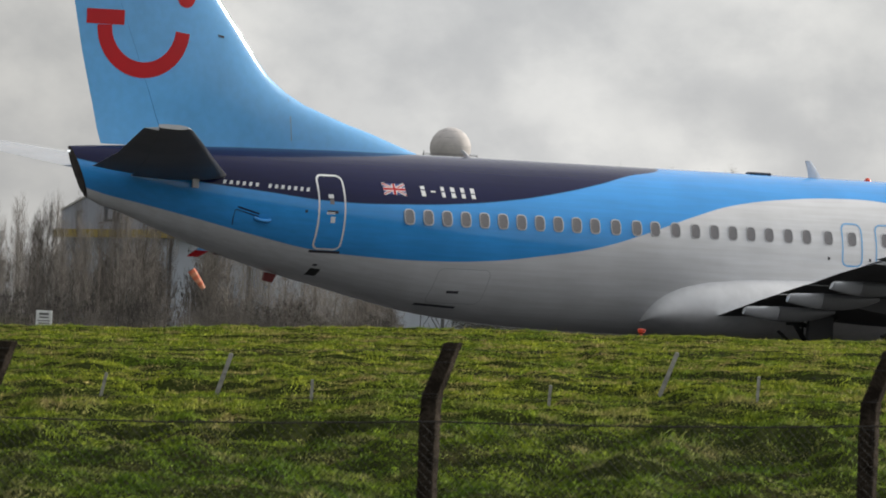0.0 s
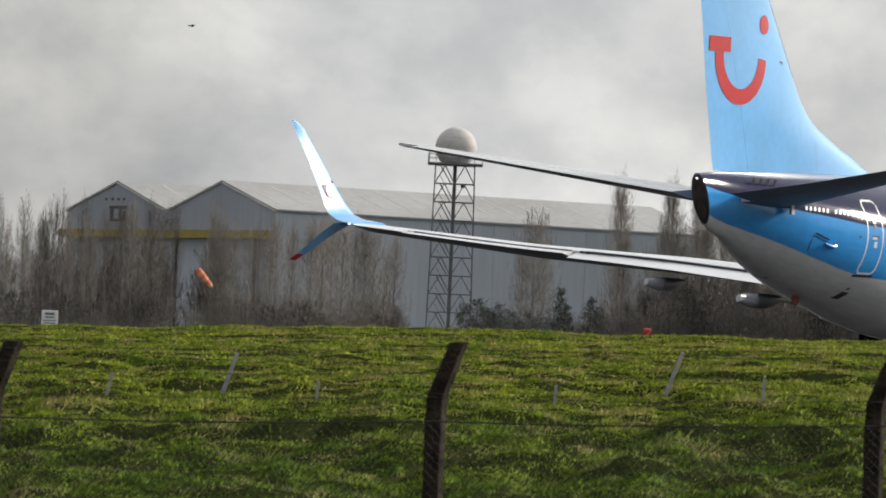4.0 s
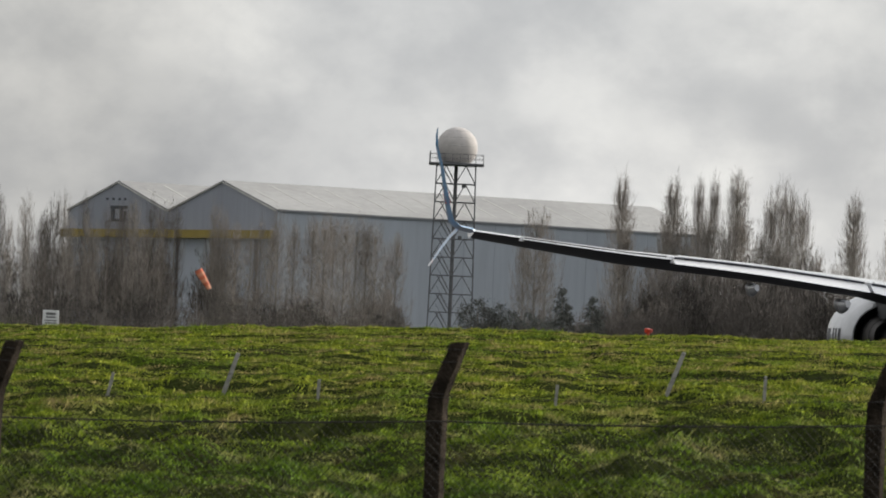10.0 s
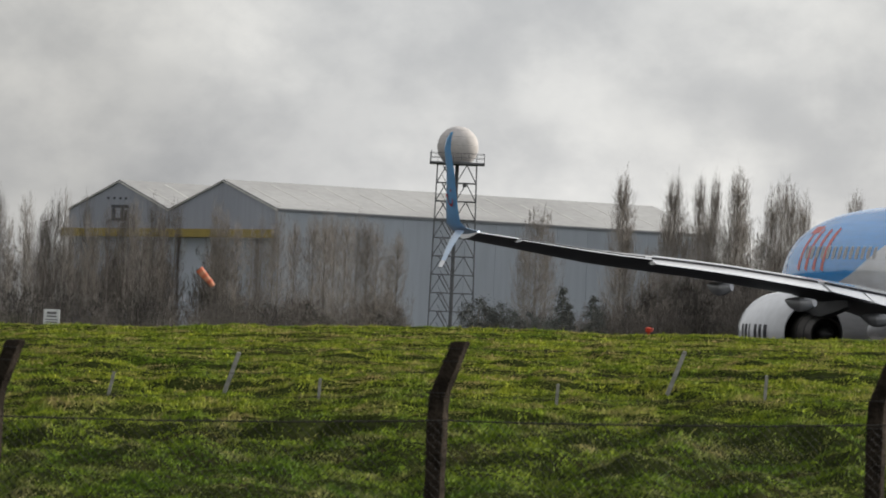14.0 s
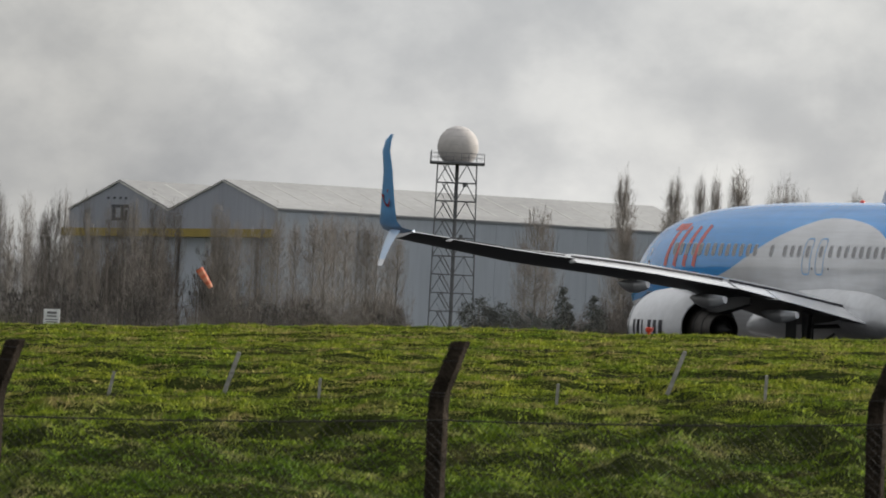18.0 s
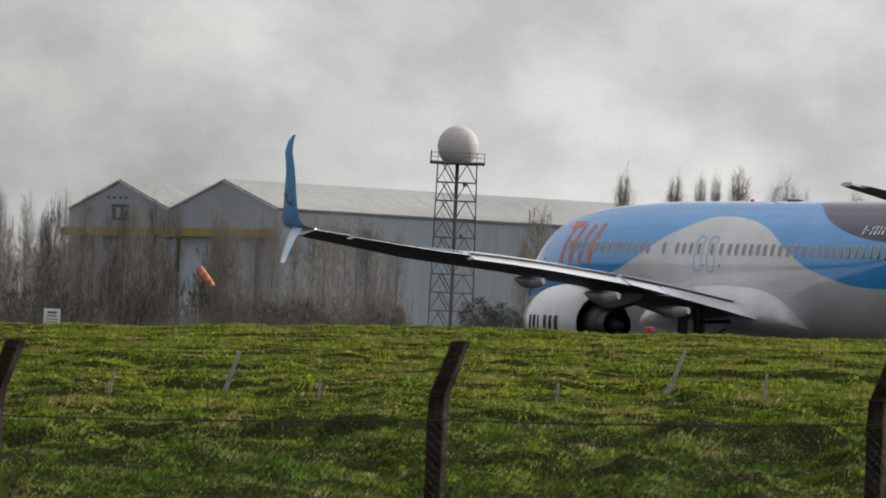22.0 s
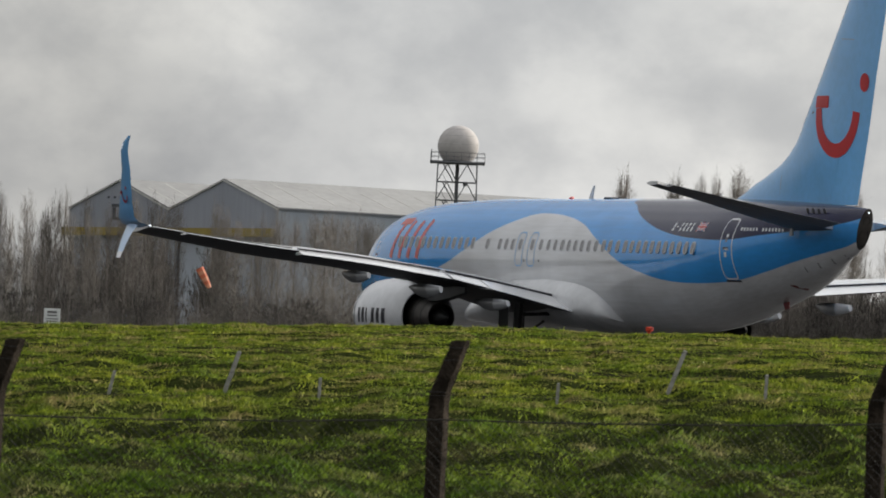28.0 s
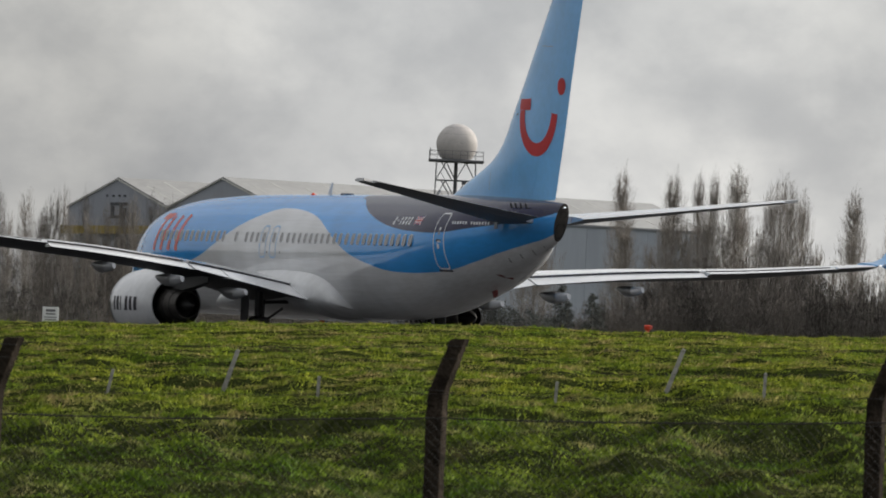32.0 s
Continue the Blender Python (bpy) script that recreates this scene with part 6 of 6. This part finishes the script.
def engine(t, side):
    y, z = side * 4.83, 1.72
    e = part("engine", None, t, "white engine nacelle with dark exhaust")
    e.empty_display_size = 0.2
    g = Geo()
    prof = [(5.80, 0.80), (5.92, 0.86), (5.96, 0.93), (5.86, 1.00), (5.5, 1.07), (4.9, 1.115), (4.2, 1.12), (3.5, 1.08), (3.0, 1.0), (2.6, 0.90), (2.35, 0.835), (2.35, 0.805), (2.75, 0.84), (3.3, 0.86)]
    g.turned(prof, 56, "x", (0, y, z))
    nac = part("nacelle", g.done("nacelle", M["white"], True), e, "glossy white engine cowling")
    g = Geo()
    g.turned([(5.80, 0.80), (5.92, 0.86), (5.965, 0.93), (5.87, 1.005), (5.75, 1.035)], 56, "x", (0.004, y, z))
    part("intake_lip", g.done("intake_lip", M["alu"], True), nac, "polished metal intake lip")
    g = Geo()
    g.turned([(5.82, 0.80), (5.2, 0.78), (4.9, 0.78)], 40, "x", (0, y, z))
    g.turned([(4.9, 0.78), (4.9, 0.02)], 40, "x", (0, y, z), 1)
    part("intake", g.done("intake", [M["strut"], M["dark"]], True), nac)
    g = Geo()
    g.turned([(3.2, 0.86), (3.1, 0.62), (3.0, 0.60)], 40, "x", (0, y, z))
    part("fan_duct", g.done("fan_duct", M["dark"], True), nac)
    g = Geo()
    g.turned([(3.3, 0.62), (2.6, 0.615), (2.1, 0.57), (1.62, 0.475), (1.28, 0.43), (1.28, 0.405), (1.6, 0.42)], 40, "x", (0, y, z))
    core = part("core_cowl", g.done("core_cowl", M["titanium"], True), e, "dark heat-stained core cowling")
    for x, r in ((2.55, 0.622), (2.1, 0.577), (1.7, 0.50)):
        g = Geo()
        g.turned([(x - 0.03, r - 0.004), (x, r + 0.008), (x + 0.03, r)], 40, "x", (0, y, z))
        part("band", g.done("core_band", M["dark"], True), core)
    g = Geo()
    g.turned([(1.7, 0.42), (1.6, 0.2)], 32, "x", (0, y, z))
    g.turned([(1.75, 0.27), (1.35, 0.24), (1.0, 0.14), (0.75, 0.03)], 24, "x", (0, y, z), cap1=True)
    part("exhaust_plug", g.done("exhaust_plug", M["dark"], True), core)
    g = Geo()
    rings = []
    for x, zb, zt, w in ((4.9, 2.74, 2.92, 0.06), (4.2, 2.68, 3.0, 0.17), (3.2, 2.54, 2.96, 0.21), (2.2, 2.16, 2.86, 0.21), (1.3, 2.14, 2.78, 0.19), (0.3, 2.26, 2.70, 0.13), (-0.6, 2.42, 2.62, 0.04)):
        rings.append([(x, y - w, zb + 0.05), (x, y, zb), (x, y + w, zb + 0.05), (x, y + w, zt), (x, y - w, zt)])
    g.loft(rings, 0, True, True)
    part("pylon", g.done("pylon", M["shaded_grey"], True), e)
    for face in (1, -1):
        rows = [(5.26 - 0.345 * k + (0.0 if k < 3 else -0.10), 0.10 if k == 2 else 0.21, 1.47, 1.91) for k in range(6)] + [(4.19, 0.07, 1.47, 1.54)]
        for x, w, z0, z1 in rows:
            g = Geo()
            v = []
            for i in range(3):
                for j in range(4):
                    xx = x - w * i / 2
                    zz = z0 + (z1 - z0) * j / 3
                    r = float(np.interp(xx, (2.8, 3.5, 4.2, 4.9, 5.5), (0.98, 1.08, 1.12, 1.115, 1.07))) + 0.006
                    v.append((xx, y + face * math.sqrt(r * r - (zz - z) ** 2), zz))
            q = [(i * 4 + j, i * 4 + j + 1, i * 4 + j + 5, i * 4 + j + 4) for i in range(2) for j in range(3)]
            g.add(v, q + [tuple(reversed(f)) for f in q])
            part("lettering_bar", g.done("lettering_bar", M["line_dark"]), nac)
    return e


WHEELS = []


def gear(t):
    for side in (1, -1):
        y = side * 2.86
        g = Geo()
        g.rod((0.1, y, 2.3), (0.0, y, 0.62), 0.15, 0.12, n=12)
        g.rod((0.0, y - 0.62, 0.565), (0.0, y + 0.62, 0.565), 0.07, n=10)
        g.rod((0.0, y, 1.0), (0.0, y, 0.57), 0.075, n=10)
        leg = part("main_gear", g.done("main_gear_leg", M["gear_dark"], True), t, "dark main landing gear leg")
        for a, b, r in (((0.05, y, 1.9), (-0.1, y - side * 1.6, 2.0), 0.055), ((-0.12, y, 1.25), (-0.45, y, 0.95), 0.045), ((-0.45, y, 0.95), (-0.12, y, 0.62), 0.045), ((0.0, y, 1.6), (0.9, y - side * 0.3, 2.1), 0.05), ((-0.05, y, 1.45), (-0.75, y + side * 0.25, 2.2), 0.06), ((-0.1, y, 1.2), (-0.5, y - side * 0.6, 1.75), 0.04), ((0.12, y + side * 0.1, 1.9), (0.06, y + side * 0.1, 0.9), 0.03), ((-0.14, y - side * 0.1, 2.0), (-0.10, y - side * 0.1, 0.8), 0.028), ((-0.10, y, 1.0), (-1.05, y + side * 0.35, 0.78), 0.05)):
            g = Geo()
            g.rod(a, b, r, n=8)
            part("brace", g.done("gear_brace", M["dark"], True), leg)
        g = Geo()
        g.box(-0.34, 0.34, y + side * 0.50 - 0.02, y + side * 0.50 + 0.02, 1.32, 2.15, chamfer=0.015)
        part("gear_door", g.done("gear_door", M["shaded_grey"]), leg)
        g = Geo()
        g.box(-0.30, 0.30, y - 0.30, y + 0.30, 1.05, 1.45, chamfer=0.08)
        part("brake_manifold", g.done("brake_manifold", M["dark"]), leg)
        for dy in (-0.43, 0.43):
            WHEELS.append(wheel(t, 0.0, y + dy, 0.565, 0.36))
    g = Geo()
    g.rod((15.45, 0, 1.6), (15.6, 0, 0.35), 0.08, n=10)
    leg = part("nose_gear", g.done("nose_gear_leg", M["strut"], True), t, "grey nose landing gear leg")
    g = Geo()
    g.rod((15.5, 0, 1.2), (16.4, 0, 1.55), 0.04, n=8)
    part("brace", g.done("nose_brace", M["strut"], True), leg)
    for dy in (-0.2, 0.2):
        WHEELS.append(wheel(t, 15.6, dy, 0.345, 0.2))


def wheel(t, x, y, r, w):
    g = Geo()
    g.turned([(-w / 2, r * 0.55), (-w / 2, r * 0.86), (-w * 0.36, r * 0.97), (0, r), (w * 0.36, r * 0.97), (w / 2, r * 0.86), (w / 2, r * 0.55)], 28, "y", cap0=True, cap1=True)
    o = part("wheel", g.done("tyre", M["black"], True), t, "black tyre on a grey hub", at=pose(x, y, r))
    o["radius"] = r
    for s in (1, -1):
        g = Geo()
        g.turned([(s * w * 0.5, r * 0.53), (s * w * 0.52, r * 0.5), (s * w * 0.42, r * 0.3), (s * w * 0.5, r * 0.12)], 20, "y", cap1=True)
        for k in range(6):
            a = k * math.pi / 3
            g.rod((math.cos(a) * r * 0.38, s * w * 0.45, math.sin(a) * r * 0.38), (math.cos(a) * r * 0.38, s * w * 0.53, math.sin(a) * r * 0.38), 0.02, n=6)
        part("hub", g.done("wheel_hub", M["gear_dark"], True), o)
    return o


def belly(t):
    g = Geo()
    rings = []
    tops = [(-3.58, 2.05, 1.35), (-3.52, 2.30, 1.66), (-3.40, 2.52, 1.80), (-3.2, 2.74, 1.90), (-2.8, 3.02, 1.98), (-2.2, 3.22, 2.03), (-1.4, 3.36, 2.06), (-0.6, 3.42, 2.06), (1.0, 3.48, 2.07), (3.0, 3.40, 2.06), (4.8, 3.15, 2.02), (6.2, 2.75, 1.92), (7.2, 2.25, 1.72), (7.8, 1.80, 1.35)]
    for k in range(45):
        x = -3.58 + 11.38 * (k / 44) ** 1.6
        zt, w = lerp(x, tops)
        zb = float(np.interp(x, (-3.55, -3.3, -2.8, -1.8, 5.5, 7.8), (1.78, 1.62, 1.48, 1.40, 1.40, 1.60)))
        ring = []
        for j in range(40):
            a = 2 * math.pi * j / 40
            c, q = math.cos(a), math.sin(a)
            up = q > 0
            ring.append((x, w * math.copysign(abs(c) ** (0.80 if up else 0.9), c), zb + (zt - zb) * 0.42 + (zt - zb) * (0.58 if up else 0.42) * math.copysign(abs(q) ** (0.85 if up else 1.0), q)))
        rings.append(ring)
    g.loft(rings, 0, True, True)
    part("belly_fairing", g.done("belly_fairing", M["white"], True), t, "smooth white wing root fairing")


def airliner():
    t = thing("airliner", "twin-engine passenger jet in white, light blue and navy", "aeroplane")
    body = fuselage(t)
    cabin(body)
    belly(t)
    for side in (1, -1):
        wing(t, side)
        engine(t, side)
    tail(t)
    gear(t)
    return t


JET = airliner()


# ---------------------------------------------------------------- windsock
def windsock():
    t = thing("windsock", "faded orange windsock hanging limp from a thin pole", "windsock", at=pose(-18.55, 700, -1.0))
    g = Geo()
    g.rod((0, 0, -0.3), (0, 0, 6.1), 0.022, 0.016, n=8)
    part("pole", g.done("windsock_pole", M["strut"], True), t)
    g = Geo()
    cuts = [(0.0, 0.30), (0.28, 0.285), (0.56, 0.27), (0.84, 0.25), (1.12, 0.225), (1.40, 0.20), (1.70, 0.165)]
    rings = []
    for s, r in cuts:
        rings.append([(r * math.cos(2 * math.pi * k / 18) * (1.0 + 0.12 * math.sin(3 * k + s)), r * 0.8 * math.sin(2 * math.pi * k / 18), -s) for k in range(18)])
    for i in range(len(rings) - 1):
        g.loft(rings[i:i + 2], i % 2)
    g.loft([[tuple(Vector(p) * 0.96) for p in r] for r in (rings[-1], rings[0])], 0)
    s = part("sock", g.done("windsock_sleeve", [M["sock"], M["sock_pale"]], True), t, "orange fabric sleeve", at=pose(0.0, 0, 6.0))
    g = Geo()
    g.turned([(-0.02, 0.30), (0.0, 0.315), (0.02, 0.30)], 18, "z")
    part("hoop", g.done("windsock_hoop", M["steel"]), s)
    return s


SOCK = windsock()


# ---------------------------------------------------------------- birds
def bird(span, label):
    t = thing("bird", label, "bird")
    k = span
    g = Geo()
    g.turned([(0.30 * k, 0.004), (0.26 * k, 0.03 * k), (0.20 * k, 0.045 * k), (0.14 * k, 0.045 * k), (0.05 * k, 0.075 * k), (-0.08 * k, 0.07 * k), (-0.18 * k, 0.03 * k), (-0.22 * k, 0.015 * k)], 12, "x", cap0=True, cap1=True)
    part("body", g.done("bird_body", M["feather"], True), t)
    g = Geo()
    g.loft([[(-0.18 * k, -0.02 * k, 0.01), (-0.18 * k, 0.02 * k, 0.01), (-0.18 * k, 0.02 * k, 0), (-0.18 * k, -0.02 * k, 0)], [(-0.40 * k, -0.07 * k, 0.006), (-0.40 * k, 0.07 * k, 0.006), (-0.40 * k, 0.07 * k, 0), (-0.40 * k, -0.07 * k, 0)]], 0, True, True)
    part("tail", g.done("bird_tail", M["feather"]), t)
    wings = []
    for s in (1, -1):
        g = Geo()
        rows = []
        for y, le, te in ((0.0, 0.10, -0.12), (0.14, 0.14, -0.12), (0.28, 0.10, -0.13), (0.40, 0.02, -0.14), (0.50, -0.10, -0.15)):
            rows.append([(le * k, s * y * k, 0.004), (te * k, s * y * k, 0.002), (te * k, s * y * k, -0.002), (le * k, s * y * k, -0.006)])
        g.loft(rows if s < 0 else [r[::-1] for r in rows], 0, True, True)
        wings.append(part("wing", g.done("bird_wing", M["feather"], True), t, at=pose(0.02 * k, s * 0.05 * k, 0.03 * k)))
    return t, wings


GULL, GULL_WINGS = bird(0.75, "small dark bird gliding high under the clouds")
CROW, CROW_WINGS = bird(0.50, "black crow flying low over the field")

grass()


# ---------------------------------------------------------------- what moves
def jet_at(t):
    rows = JET_ROWS
    return [float(np.interp(t, [r[0] for r in rows], [r[k] for r in rows])) for k in (1, 2, 3)]


SOCK_ROWS = [(0, 32), (1, 29), (2, 34), (3, 39), (6, 38), (7, 35), (9, 27), (11, 32), (13, 25), (14, 39), (17, 32), (19, 31), (21, 34), (23, 43), (25, 53), (28, 26), (30, 39), (32, 34)]


GULL_ROWS = [(0, -7.6, 480.00, 24.0), (1.8, -8.00, 480.00, 17.86), (2.2, -8.12, 480.00, 16.99), (2.6, -8.66, 480.00, 16.31), (3, -9.70, 480.00, 16.44), (3.4, -11.13, 480.00, 16.66), (5.6, -20.97, 480.00, 15.19), (5.8, -21.96, 480.00, 14.73), (6, -22.97, 480.00, 14.22), (9, -45.0, 480.00, 5.0), (14, -110.0, 500.00, 7.0), (32, -340.0, 560.00, 12.0)]
CROW_ROWS = [(0, -310.0, 88.00, 70.0), (28, -38.0, 88.00, 10.0), (30.9, -4.12, 88.00, 3.29), (31, -2.85, 88.00, 2.81), (31.1, -1.55, 88.00, 2.24), (31.2, -0.26, 88.00, 1.74), (31.3, 1.16, 88.00, 1.34), (31.4, 2.55, 88.00, 1.08), (31.5, 4.05, 88.00, 0.96), (32, 10.7, 88.00, 0.75)]


def flight(rows):
    """Poses along a way through the air, the beak towards the next point."""
    out = []
    for i, (t, x, y, z) in enumerate(rows):
        a, b = rows[max(0, i - 1)], rows[min(len(rows) - 1, i + 1)]
        dip = math.degrees(math.atan2(a[3] - b[3], math.hypot(b[1] - a[1], b[2] - a[2])))
        out.append((t, pose(x, y, z, 0, max(-40.0, min(40.0, dip)), math.degrees(math.atan2(b[2] - a[2], b[1] - a[1])))))
    return out


def motions():
    walk(JET, [(t, pose(x, y, 0, 0, 0, a)) for t, x, y, a in JET_ROWS])
    # the wheels roll the distance that the aircraft covers
    for w in WHEELS:
        base = w.matrix_basis.translation.copy()
        rows, turned, last = [], 0.0, None
        for k in range(0, 321):
            t = k / 10
            x, y, _ = jet_at(t)
            if last:
                turned += math.degrees(math.dist((x, y), last) / w["radius"])
            last = (x, y)
            if k % (2 if w["radius"] > 0.5 and k < 260 else 1) == 0:
                rows.append((t, pose(base.x, base.y, base.z, 0, turned, 0)))
        walk(w, rows)
    for ob, wings, rows, beat in ((GULL, GULL_WINGS, GULL_ROWS, 0.5), (CROW, CROW_WINGS, CROW_ROWS, 0.15)):
        walk(ob, flight(rows))
        for w, s in zip(wings, (1, -1)):
            p = w.matrix_basis.translation.copy()
            walk(w, [(k * beat, pose(p.x, p.y, p.z, s * (6 + (20 if k % 2 else -20)), 0, 0)) for k in range(int(32 / beat) + 1)])
    walk(SOCK, [(t, pose(0.0, 0, 6.0, 0, -a - 2.5, 0)) for t, a in SOCK_ROWS])


motions()
